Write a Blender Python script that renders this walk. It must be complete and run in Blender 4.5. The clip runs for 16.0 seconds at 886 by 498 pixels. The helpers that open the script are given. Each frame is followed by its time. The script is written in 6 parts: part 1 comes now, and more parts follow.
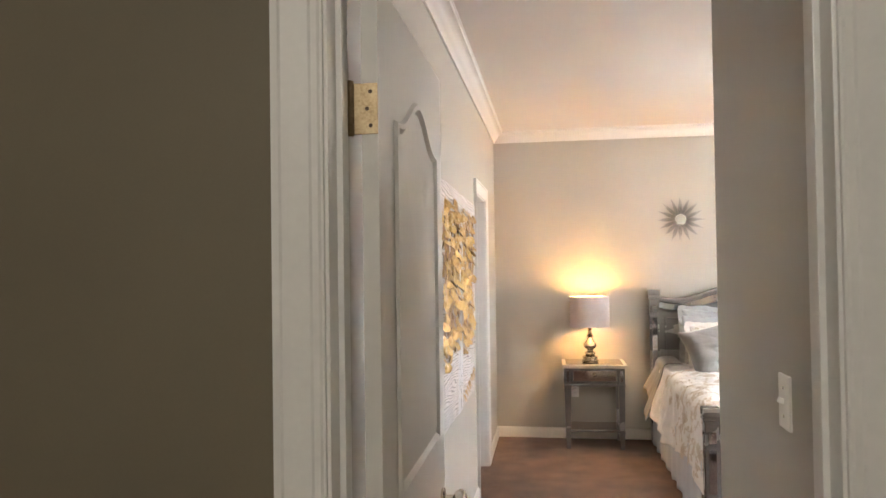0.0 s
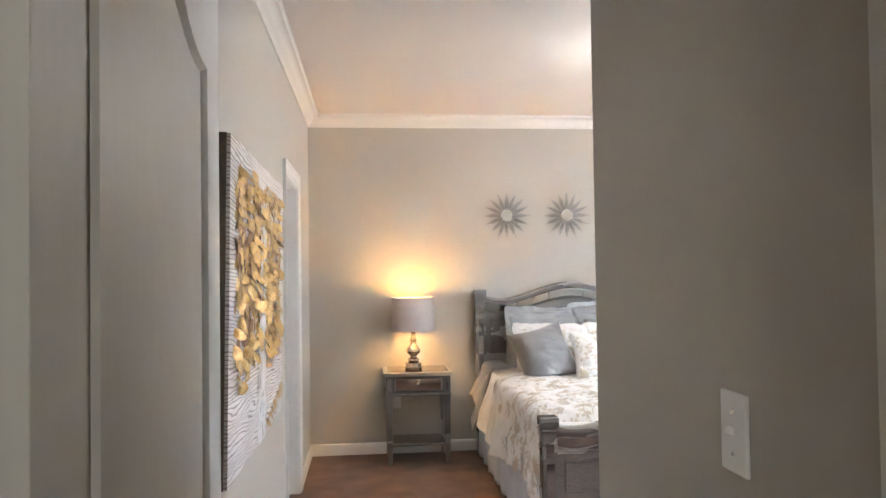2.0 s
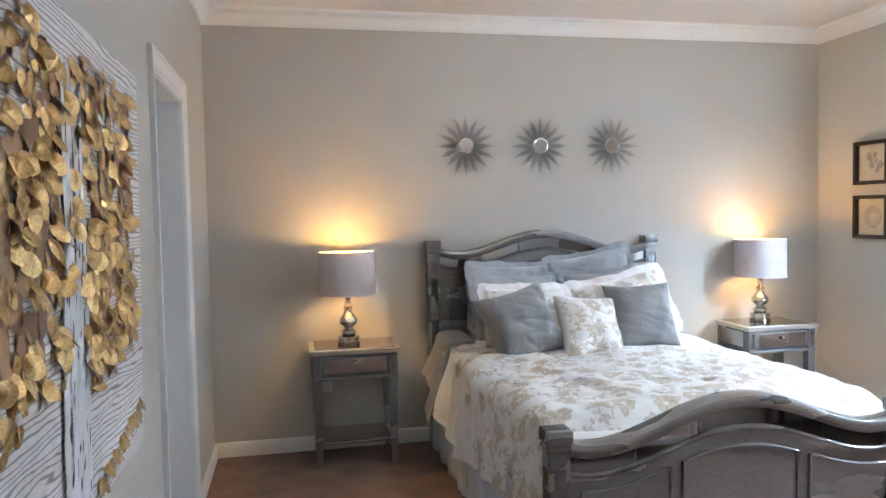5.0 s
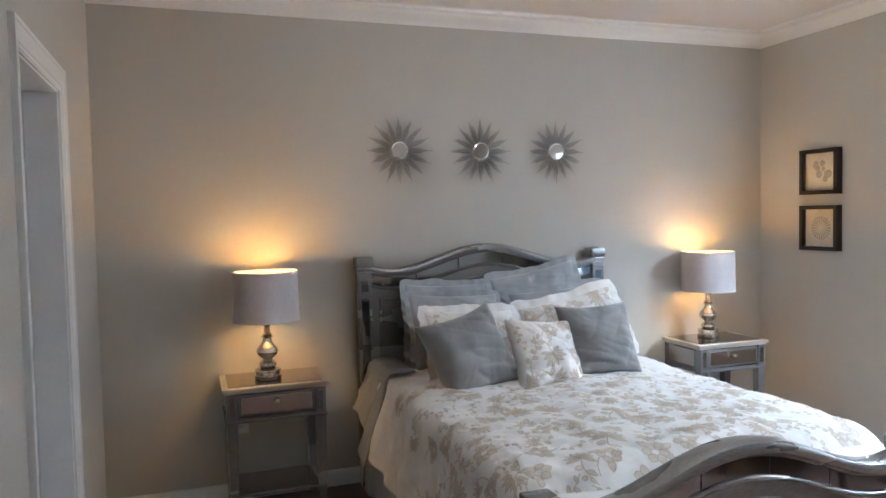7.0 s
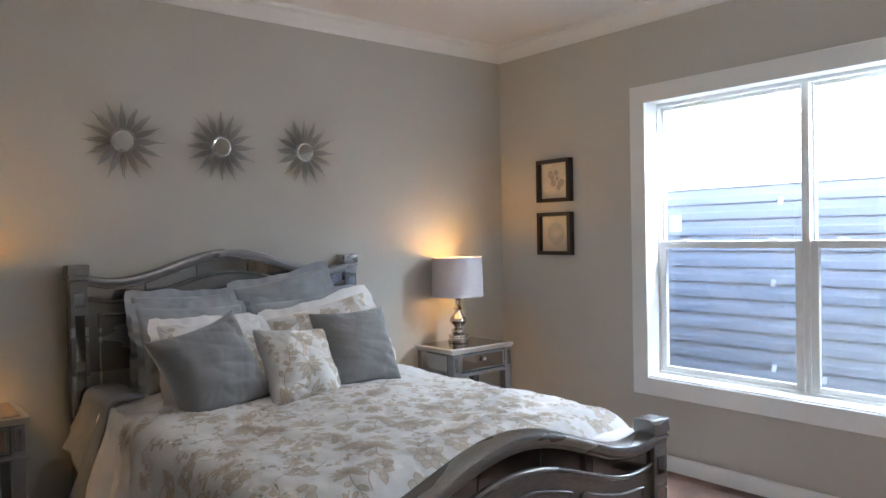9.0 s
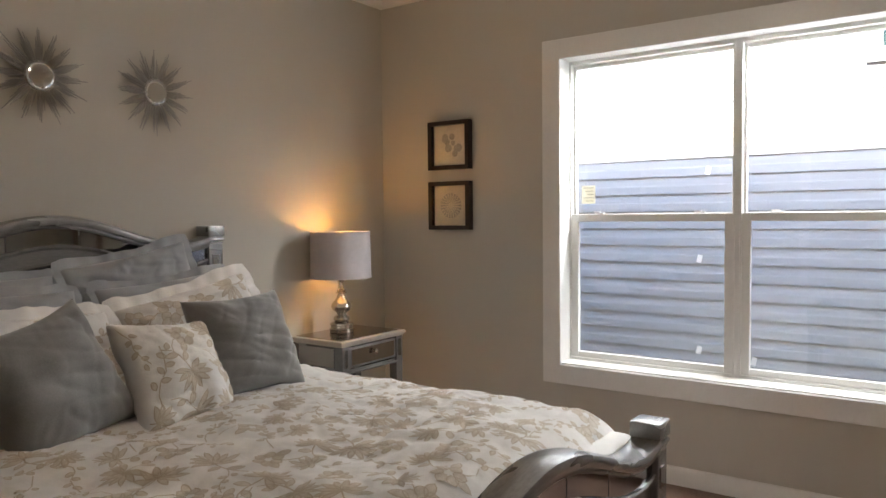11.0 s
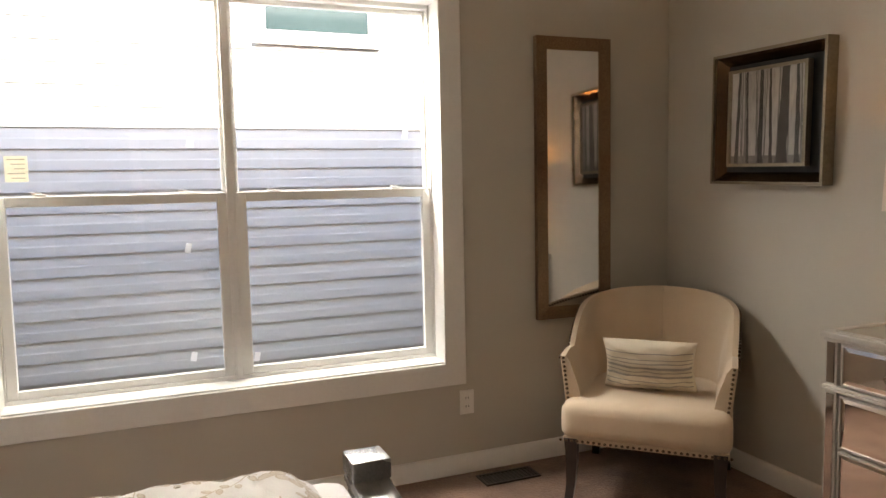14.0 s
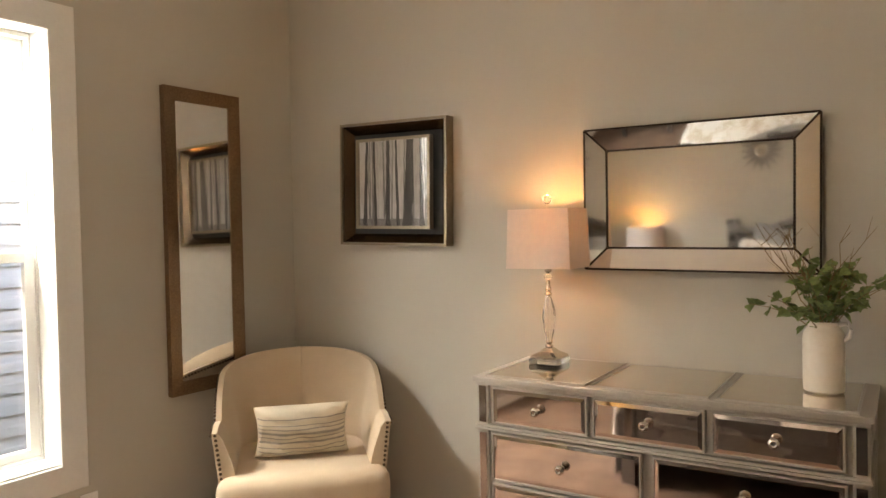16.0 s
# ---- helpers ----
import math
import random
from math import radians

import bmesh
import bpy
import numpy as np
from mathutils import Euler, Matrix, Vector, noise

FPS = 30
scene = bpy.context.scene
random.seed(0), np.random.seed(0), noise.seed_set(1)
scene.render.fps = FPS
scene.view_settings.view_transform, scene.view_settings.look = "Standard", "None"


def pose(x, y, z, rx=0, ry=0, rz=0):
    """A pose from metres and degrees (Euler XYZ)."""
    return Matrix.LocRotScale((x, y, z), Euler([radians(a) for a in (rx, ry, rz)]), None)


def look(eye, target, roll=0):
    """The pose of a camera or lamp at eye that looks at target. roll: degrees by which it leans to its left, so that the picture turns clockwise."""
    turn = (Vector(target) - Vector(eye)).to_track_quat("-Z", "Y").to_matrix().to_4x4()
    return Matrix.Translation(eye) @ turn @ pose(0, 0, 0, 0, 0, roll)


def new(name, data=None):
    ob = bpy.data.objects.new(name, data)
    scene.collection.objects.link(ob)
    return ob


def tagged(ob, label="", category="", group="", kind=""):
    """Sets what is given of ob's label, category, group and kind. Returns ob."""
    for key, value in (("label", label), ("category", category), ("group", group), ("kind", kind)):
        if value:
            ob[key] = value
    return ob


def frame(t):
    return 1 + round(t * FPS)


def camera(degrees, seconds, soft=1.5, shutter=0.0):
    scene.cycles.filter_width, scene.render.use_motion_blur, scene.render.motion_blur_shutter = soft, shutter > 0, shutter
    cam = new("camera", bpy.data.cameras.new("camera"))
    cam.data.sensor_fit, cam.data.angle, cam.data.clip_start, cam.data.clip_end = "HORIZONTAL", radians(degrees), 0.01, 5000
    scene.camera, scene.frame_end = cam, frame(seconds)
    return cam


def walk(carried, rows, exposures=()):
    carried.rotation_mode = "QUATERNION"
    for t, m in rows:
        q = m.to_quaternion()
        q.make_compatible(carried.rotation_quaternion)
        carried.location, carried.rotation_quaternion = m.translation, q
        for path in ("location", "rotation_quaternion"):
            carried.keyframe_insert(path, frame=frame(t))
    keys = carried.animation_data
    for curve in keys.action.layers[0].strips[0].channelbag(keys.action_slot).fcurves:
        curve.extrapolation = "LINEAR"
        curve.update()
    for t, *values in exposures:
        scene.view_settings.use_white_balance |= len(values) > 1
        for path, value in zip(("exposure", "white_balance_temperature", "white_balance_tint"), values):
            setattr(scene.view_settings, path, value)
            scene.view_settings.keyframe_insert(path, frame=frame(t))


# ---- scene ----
cam = camera(62.7, 16.0)
PATH = [
    (0, (0.51, 0.934, 1.57), (0.214, 2.912, 1.608), -0.8),
    (0.5, (0.447, 1.001, 1.563), (0.403, 3.0, 1.617), -0.7),
    (1, (0.443, 1.183, 1.544), (0.504, 3.181, 1.606), -0.8),
    (1.5, (0.477, 1.394, 1.544), (0.6, 3.389, 1.603), -0.7),
    (2, (0.476, 1.578, 1.508), (0.681, 3.567, 1.555), -0.8),
    (2.5, (0.432, 1.8, 1.493), (0.711, 3.779, 1.535), -0.8),
    (3, (0.428, 2.014, 1.452), (0.77, 3.985, 1.481), -0.9),
    (3.5, (0.491, 2.306, 1.46), (0.855, 4.273, 1.459), -1.0),
    (4, (0.507, 2.5, 1.453), (0.866, 4.467, 1.393), -1.1),
    (6.5, (0.484, 3.361, 1.554), (1.055, 5.275, 1.442), -1.1),
    (7, (0.464, 3.418, 1.54), (1.117, 5.306, 1.446), -1.2),
    (7.5, (0.425, 3.468, 1.501), (1.226, 5.299, 1.418), -1.3),
    (8, (0.429, 3.521, 1.465), (1.434, 5.248, 1.388), -1.3),
    (8.5, (0.477, 3.585, 1.444), (1.631, 5.217, 1.383), -1.3),
    (11, (0.678, 4.525, 1.351), (2.307, 5.681, 1.258), -0.6),
    (11.5, (0.731, 4.782, 1.367), (2.449, 5.794, 1.208), -0.5),
    (12, (0.806, 5.019, 1.364), (2.663, 5.74, 1.185), -0.7),
    (12.5, (0.853, 5.22, 1.363), (2.818, 5.55, 1.194), -0.8),
    (13, (0.965, 5.428, 1.35), (2.958, 5.376, 1.189), -0.9),
    (13.5, (1.089, 5.588, 1.37), (3.05, 5.228, 1.206), -1.2),
    (14, (1.183, 5.738, 1.365), (3.028, 4.986, 1.186), -1.2),
    (14.5, (1.215, 5.819, 1.37), (2.896, 4.752, 1.178), -1.4),
    (15, (1.357, 5.889, 1.348), (2.824, 4.54, 1.174), -1.1),
    (15.5, (1.485, 5.931, 1.382), (2.782, 4.414, 1.256), -1.1),
    (16, (1.543, 6.007, 1.399), (2.619, 4.322, 1.347), -1.15),
]
EXPOSURES = [(0.0, 6.25, 5900, 8), (2.0, 6.0, 5500, 6), (4.0, 5.6, 4950, 2), (6.5, 4.98, 5100, 4), (8.5, 4.48, 5150, 5), (11.0, 4.0, 6500, 9), (12.5, 3.82, 7100, 10), (14.0, 4.05, 7400, 11), (15.0, 4.4, 7800, 10), (16.0, 4.75, 7700, 9)]
walk(cam, [(t, look(eye, target, roll)) for t, eye, target, roll in PATH], EXPOSURES)

# ---- world, sun, lamps ----
SUN_ELEVATION, SUN_TURN = radians(33.0), radians(262.0)
world = bpy.data.worlds.new("world")
scene.world = world
world.use_nodes = True
sky = world.node_tree.nodes.new("ShaderNodeTexSky")
sky.sky_type, sky.sun_disc = "NISHITA", False
sky.sun_elevation, sky.sun_rotation = SUN_ELEVATION, SUN_TURN
background = world.node_tree.nodes["Background"]
background.inputs["Strength"].default_value = 0.112
world.node_tree.links.new(sky.outputs[0], background.inputs["Color"])
sun_way = Vector((-math.cos(SUN_ELEVATION) * 0.99, -math.cos(SUN_ELEVATION) * 0.14, math.sin(SUN_ELEVATION)))
sun = new("sun", bpy.data.lights.new("sun", "SUN"))
sun.data.energy, sun.data.angle, sun.data.color = 1.4, radians(0.5), (1.0, 0.96, 0.9)
sun.matrix_world = look(sun_way * 30, (0, 0, 0))


def bulb(name, at, watts, colour, radius=0.03):
    ob = new(name, bpy.data.lights.new(name, "POINT"))
    ob.data.energy, ob.data.color, ob.data.shadow_soft_size = watts, colour, radius
    ob.location = at
    return ob


WARM = (1.0, 0.43, 0.05)
bulb("bulb_bedside_lamp", (0.82, 7.285, 1.222), 0.195, WARM, 0.022)
bulb("bulb_bedside_lamp", (3.645, 7.33, 1.222), 0.195, WARM, 0.022)
bulb("bulb_dresser_lamp", (2.735, 3.375, 1.43), 0.16, (1.0, 0.5, 0.18))
bulb("bulb_ceiling_light", (2.19, 5.5, 2.65), 0.42, (1.0, 0.84, 0.66), 0.03)
# unseen hall lamp, added because the door casing is lit from that side
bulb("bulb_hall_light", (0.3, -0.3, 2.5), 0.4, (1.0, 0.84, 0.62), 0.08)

# area lamp added unseen above the window's head, standing in for sky light
window_fill = new("window_daylight", bpy.data.lights.new("window_daylight", "AREA"))
window_fill.data.shape, window_fill.data.size, window_fill.data.size_y = "RECTANGLE", 1.7, 0.3
window_fill.data.energy, window_fill.data.color = 8.0, (0.95, 0.97, 1.0)
window_fill.matrix_world = look((4.62, 5.39, 2.38), (2.6, 4.9, 0.3))

# ---- materials ----


def material(name, colour, second=None, rough=0.5, metal=0.0, scale=8.0, fine=80.0, bump=0.05, depth=0.002, mix=0.5,
             stretch=(1, 1, 1), sheen=0.0, coat=0.0, object_random=0.0, coords="Object"):
    """Two scales of noise between two colours, with fine relief."""
    m = bpy.data.materials.new(name)
    m.use_nodes = True
    nt = m.node_tree
    bsdf = nt.nodes["Principled BSDF"]
    second = second or tuple(c * 0.85 for c in colour)
    tc = nt.nodes.new("ShaderNodeTexCoord")
    mp = nt.nodes.new("ShaderNodeMapping")
    mp.inputs["Scale"].default_value = stretch
    nt.links.new(tc.outputs[coords], mp.inputs["Vector"])
    n1, n2 = nt.nodes.new("ShaderNodeTexNoise"), nt.nodes.new("ShaderNodeTexNoise")
    n1.inputs["Scale"].default_value, n1.inputs["Detail"].default_value = scale, 4
    n2.inputs["Scale"].default_value, n2.inputs["Detail"].default_value = fine, 3
    for n in (n1, n2):
        nt.links.new(mp.outputs[0], n.inputs["Vector"])
    add = nt.nodes.new("ShaderNodeMath")
    add.operation = "MULTIPLY_ADD"
    nt.links.new(n2.outputs["Fac"], add.inputs[0])
    add.inputs[1].default_value = mix
    half = nt.nodes.new("ShaderNodeMath")
    half.operation = "MULTIPLY"
    half.inputs[1].default_value = 1.0 - mix
    nt.links.new(n1.outputs["Fac"], half.inputs[0])
    nt.links.new(half.outputs[0], add.inputs[2])
    ramp = nt.nodes.new("ShaderNodeValToRGB")
    ramp.color_ramp.elements[0].position, ramp.color_ramp.elements[1].position = 0.35, 0.65
    ramp.color_ramp.elements[0].color, ramp.color_ramp.elements[1].color = (*second, 1), (*colour, 1)
    nt.links.new(add.outputs[0], ramp.inputs[0])
    out = ramp.outputs[0]
    if object_random:
        info = nt.nodes.new("ShaderNodeObjectInfo")
        hsv = nt.nodes.new("ShaderNodeHueSaturation")
        mr = nt.nodes.new("ShaderNodeMapRange")
        mr.inputs["To Min"].default_value, mr.inputs["To Max"].default_value = 1 - object_random, 1 + object_random
        nt.links.new(info.outputs["Random"], mr.inputs["Value"])
        nt.links.new(mr.outputs[0], hsv.inputs["Value"])
        nt.links.new(out, hsv.inputs["Color"])
        out = hsv.outputs[0]
    nt.links.new(out, bsdf.inputs["Base Color"])
    bsdf.inputs["Metallic"].default_value = metal
    mr2 = nt.nodes.new("ShaderNodeMapRange")
    mr2.inputs["To Min"].default_value, mr2.inputs["To Max"].default_value = max(0.02, rough - 0.06), min(1, rough + 0.06)
    nt.links.new(n1.outputs["Fac"], mr2.inputs["Value"])
    nt.links.new(mr2.outputs[0], bsdf.inputs["Roughness"])
    if bump:
        b = nt.nodes.new("ShaderNodeBump")
        b.inputs["Strength"].default_value, b.inputs["Distance"].default_value = bump, depth
        nt.links.new(add.outputs[0], b.inputs["Height"])
        nt.links.new(b.outputs[0], bsdf.inputs["Normal"])
    if sheen:
        bsdf.inputs["Sheen Weight"].default_value = sheen
    if coat:
        bsdf.inputs["Coat Weight"].default_value = coat
    return m


def glass(name, tint=(1, 1, 1), rough=0.0, ior=1.45):
    m = bpy.data.materials.new(name)
    m.use_nodes = True
    b = m.node_tree.nodes["Principled BSDF"]
    b.inputs["Base Color"].default_value = (*tint, 1)
    b.inputs["Roughness"].default_value, b.inputs["IOR"].default_value = rough, ior
    b.inputs["Transmission Weight"].default_value = 1.0
    return m


def mirror_glass(name, tint, rough=0.004):
    return material(name, tint, tuple(c * 0.95 for c in tint), rough=rough, metal=1.0, scale=3, fine=30, bump=0.01, depth=0.0005)


def shade_cloth(name, colour, through_light):
    """Woven lampshade: diffuse, and a little light goes through."""
    m = material(name, colour, tuple(c * 0.9 for c in colour), rough=0.9, scale=40, fine=400, bump=0.15, depth=0.0006)
    nt = m.node_tree
    bsdf = nt.nodes["Principled BSDF"]
    tl = nt.nodes.new("ShaderNodeBsdfTranslucent")
    tl.inputs["Color"].default_value = (*colour, 1)
    mx = nt.nodes.new("ShaderNodeMixShader")
    mx.inputs[0].default_value = through_light
    nt.links.new(bsdf.outputs[0], mx.inputs[1])
    nt.links.new(tl.outputs[0], mx.inputs[2])
    nt.links.new(mx.outputs[0], nt.nodes["Material Output"].inputs["Surface"])
    return m


def glowing(name, colour, strength):
    m = bpy.data.materials.new(name)
    m.use_nodes = True
    b = m.node_tree.nodes["Principled BSDF"]
    b.inputs["Base Color"].default_value = (*colour, 1)
    b.inputs["Emission Color"].default_value = (*colour, 1)
    b.inputs["Emission Strength"].default_value = strength
    return m


PAINT = material("wall_paint", (0.52, 0.49, 0.43), (0.50, 0.47, 0.41), rough=0.55, scale=1.2, fine=160, bump=0.12, depth=0.001, mix=0.3)
# olive beige darkened further, so the colour itself carries the hall's shade
HALL_SHADE_PAINT = material("hall_paint", (0.18, 0.156, 0.106), (0.165, 0.142, 0.097), rough=0.6, scale=1.2, fine=160, bump=0.12, depth=0.001, mix=0.3)
# grey puts the closet doorway's shade into the colour
CLOSET_SHADE_GREY = material("closet_paint", (0.50, 0.51, 0.54), (0.47, 0.48, 0.51), rough=0.5, scale=1.5, fine=120, bump=0.08, depth=0.001)
CEILING = material("ceiling_paint", (0.78, 0.75, 0.71), (0.75, 0.72, 0.68), rough=0.85, scale=2, fine=220, bump=0.15, depth=0.001)
WHITE = material("white_trim_paint", (0.8, 0.79, 0.76), (0.76, 0.75, 0.72), rough=0.32, scale=3, fine=60, bump=0.03, depth=0.001)
DOOR_WHITE = material("door_paint", (0.74, 0.72, 0.67), (0.71, 0.69, 0.64), rough=0.48, scale=2, fine=90, bump=0.06, depth=0.001, stretch=(1, 1, 0.1))
CARPET = material("brown_carpet", (0.235, 0.142, 0.095), (0.105, 0.059, 0.04), rough=0.97, scale=5.0, fine=85, bump=1.0, depth=0.014, mix=0.42, sheen=0.15)
SILVER_WOOD = material("silver_painted_wood", (0.32, 0.316, 0.31), (0.245, 0.241, 0.235), rough=0.27, metal=0.6, scale=3, fine=150, bump=0.05, depth=0.001, mix=0.7, stretch=(0.25, 1, 1))
GOLD_SILVER = material("champagne_silver_wood", (0.50, 0.468, 0.42), (0.43, 0.40, 0.358), rough=0.4, metal=0.5, scale=6, fine=140, bump=0.05, depth=0.001)
MIRROR = mirror_glass("mirror_silver", (0.86, 0.86, 0.85))
MIRROR_DARK = mirror_glass("antiqued_mirror", (0.5, 0.44, 0.4), 0.05)
MIRROR_TOP = mirror_glass("clear_mirror_top", (0.74, 0.68, 0.6), 0.03)
MIRROR_GREY = mirror_glass("smoked_mirror", (0.34, 0.34, 0.345), 0.03)
CHROME = material("polished_nickel", (0.62, 0.58, 0.52), (0.52, 0.48, 0.42), rough=0.14, metal=1.0, scale=8, fine=90, bump=0.01)
BRASS = material("aged_brass", (0.44, 0.35, 0.22), (0.26, 0.19, 0.11), rough=0.38, metal=1.0, scale=30, fine=200, bump=0.05)
DARK_METAL = material("dark_bronze", (0.05, 0.035, 0.025), (0.03, 0.02, 0.015), rough=0.35, metal=0.8, scale=20, fine=200)
SHADE = shade_cloth("lilac_grey_shade_cloth", (0.62, 0.57, 0.575), 0.05)
SHADE_ROSE = shade_cloth("pale_linen_shade_cloth", (0.78, 0.68, 0.61), 0.2)
DUVET = material("white_cotton", (0.84, 0.82, 0.79), (0.79, 0.77, 0.74), rough=0.85, scale=16, fine=260, bump=0.5, depth=0.012, sheen=0.2, mix=0.2)
EMBROIDERY_LINE = material("tan_thread", (0.60, 0.515, 0.415), (0.50, 0.42, 0.32), rough=0.75, scale=30, fine=300, bump=0.3)
EMBROIDERY = material("tan_embroidery", (0.74, 0.68, 0.60), (0.58, 0.51, 0.42), rough=0.7, scale=25, fine=380, bump=0.6, depth=0.003, stretch=(1, 3, 1))
EMBROIDERY_PALE = material("pale_tan_embroidery", (0.72, 0.66, 0.58), (0.58, 0.51, 0.42), rough=0.7, scale=25, fine=380, bump=0.6, depth=0.003, stretch=(1, 3, 1))
SHEET_GREY = material("slate_grey_sheet", (0.26, 0.27, 0.29), (0.20, 0.208, 0.224), rough=0.8, scale=9, fine=240, bump=0.3, depth=0.003, mix=0.4)
GREY_CLOTH = material("slate_grey_velvet", (0.255, 0.252, 0.252), (0.19, 0.188, 0.189), rough=0.75, scale=9, fine=240, bump=0.25, depth=0.003, sheen=0.5, mix=0.4)
GREY_SATIN = material("blue_grey_satin", (0.37, 0.385, 0.405), (0.29, 0.302, 0.318), rough=0.5, scale=7, fine=200, bump=0.25, depth=0.003, sheen=0.3, mix=0.3)
SKIRT = material("pale_blue_grey_cotton", (0.58, 0.60, 0.64), (0.5, 0.52, 0.56), rough=0.9, scale=8, fine=240, bump=0.2)
CREAM = material("cream_linen", (0.64, 0.51, 0.37), (0.55, 0.43, 0.30), rough=0.85, scale=5, fine=420, bump=0.35, depth=0.0015, sheen=0.3, mix=0.45)
DARK_WOOD = material("espresso_wood", (0.035, 0.02, 0.013), (0.02, 0.011, 0.008), rough=0.3, scale=5, fine=90, stretch=(4, 4, 0.5))
NAIL = material("antique_nailhead", (0.17, 0.12, 0.075), (0.10, 0.07, 0.045), rough=0.35, metal=0.9, scale=50, fine=200)
PLASTIC = material("white_plastic", (0.86, 0.85, 0.82), (0.83, 0.82, 0.79), rough=0.35, scale=3, fine=50, bump=0.01)
PANE = glass("window_glass")
CRYSTAL = glass("crystal", (0.98, 0.97, 0.95), 0.12, 1.5)
SIDING = material("vinyl_siding", (0.44, 0.45, 0.45), (0.43, 0.44, 0.44), rough=0.6, scale=1.5, fine=60, bump=0.03, stretch=(1, 0.2, 4), object_random=0.03)
GRASS = material("ground", (0.07, 0.09, 0.035), (0.05, 0.05, 0.03), rough=1, scale=2, fine=40, bump=0.6, depth=0.03)
CERAMIC = material("cream_stoneware", (0.80, 0.75, 0.67), (0.75, 0.69, 0.6), rough=0.3, scale=4, fine=60, bump=0.04)
LEAF = material("green_leaf", (0.25, 0.31, 0.10), (0.09, 0.14, 0.04), rough=0.6, scale=14, fine=90, bump=0.2, object_random=0.3)
TWIG = material("twig", (0.30, 0.22, 0.10), (0.17, 0.11, 0.05), rough=0.8, scale=30, fine=150)
DARK_OUTER = material("dark_brick", (0.16, 0.09, 0.065), (0.1, 0.06, 0.045), rough=0.9, scale=8, fine=60, bump=0.5)
ROOFING = material("roof_shingle", (0.08, 0.075, 0.07), rough=0.95)


# ---- mesh helpers ----


def box(bm, x0, x1, y0, y1, z0, z1, bevel=0.0, segments=2):
    made = bmesh.ops.create_cube(bm, size=1.0)["verts"]
    for v in made:
        v.co = Vector(((x0 + x1) / 2 + v.co.x * (x1 - x0), (y0 + y1) / 2 + v.co.y * (y1 - y0), (z0 + z1) / 2 + v.co.z * (z1 - z0)))
    if bevel:
        edges = list({e for v in made for e in v.link_edges})
        bmesh.ops.bevel(bm, geom=edges, offset=bevel, segments=segments, affect="EDGES", profile=0.6)
    return bm


def boxes(*rows, bevel=0.0):
    bm = bmesh.new()
    for r in rows:
        box(bm, *r[:6], bevel=bevel)
    return bm


def turned(profile, steps=32, cap=True):
    """A turned shape about z from (radius, height) pairs."""
    bm = bmesh.new()
    rings = [[bm.verts.new((r * math.cos(2 * math.pi * i / steps), r * math.sin(2 * math.pi * i / steps), z)) for i in range(steps)] for r, z in profile]
    for a, b in zip(rings, rings[1:]):
        for i in range(steps):
            bm.faces.new((a[i], a[(i + 1) % steps], b[(i + 1) % steps], b[i]))
    if cap:
        bm.faces.new(rings[0][::-1])
        bm.faces.new(rings[-1])
    return bm


def swept(path, profile, closed=False, cap=True):
    """profile: (side, up) pairs carried along a level path of (x, y, z), side to the left of the way, mitred."""
    bm = bmesh.new()
    n = len(path)
    pts = [Vector(p) for p in path]
    rings = []
    for i, p in enumerate(pts):
        a = pts[(i - 1) % n] if closed or i else None
        b = pts[(i + 1) % n] if closed or i < n - 1 else None
        d1 = (p - a).normalized() if a is not None else (b - p).normalized()
        d2 = (b - p).normalized() if b is not None else d1
        n1, n2 = Vector((-d1.y, d1.x, 0)), Vector((-d2.y, d2.x, 0))
        side = n1 + n2
        side = side / max(0.05, side.dot(n1))
        rings.append([bm.verts.new(p + side * s + Vector((0, 0, u))) for s, u in profile])
    m = len(profile)
    for i in range(n if closed else n - 1):
        a, b = rings[i], rings[(i + 1) % n]
        for k in range(m):
            bm.faces.new((a[k], b[k], b[(k + 1) % m], a[(k + 1) % m]))
    if cap and not closed:
        bm.faces.new(rings[0])
        bm.faces.new(rings[-1][::-1])
    bmesh.ops.recalc_face_normals(bm, faces=bm.faces)
    return bm


def arched(xs, low, high, y0, y1, bm=None):
    """A slab between y0 and y1 whose lower and upper edges follow the functions low and high of x."""
    bm = bm or bmesh.new()
    rows = [[bm.verts.new(c) for c in ((x, y0, low(x)), (x, y1, low(x)), (x, y1, high(x)), (x, y0, high(x)))] for x in xs]
    for a, b in zip(rows, rows[1:]):
        for k in range(4):
            bm.faces.new((a[k], a[(k + 1) % 4], b[(k + 1) % 4], b[k]))
    bm.faces.new(rows[0][::-1])
    bm.faces.new(rows[-1])
    bmesh.ops.recalc_face_normals(bm, faces=bm.faces)
    return bm


def tube(points, radius, sides=6, bm=None):
    bm = bm or bmesh.new()
    pts = [Vector(p) for p in points]
    rings = []
    for i, p in enumerate(pts):
        d = (pts[min(i + 1, len(pts) - 1)] - pts[max(i - 1, 0)]).normalized()
        u = d.cross(Vector((0.3, 0.2, 1)) if abs(d.z) < 0.9 else Vector((1, 0, 0))).normalized()
        w = d.cross(u)
        r = radius[i] if isinstance(radius, (list, tuple)) else radius
        rings.append([bm.verts.new(p + (u * math.cos(2 * math.pi * k / sides) + w * math.sin(2 * math.pi * k / sides)) * r) for k in range(sides)])
    for a, b in zip(rings, rings[1:]):
        for k in range(sides):
            bm.faces.new((a[k], a[(k + 1) % sides], b[(k + 1) % sides], b[k]))
    bm.faces.new(rings[0][::-1])
    bm.faces.new(rings[-1])
    return bm


def moved(bm, m):
    bm.transform(m)
    return bm


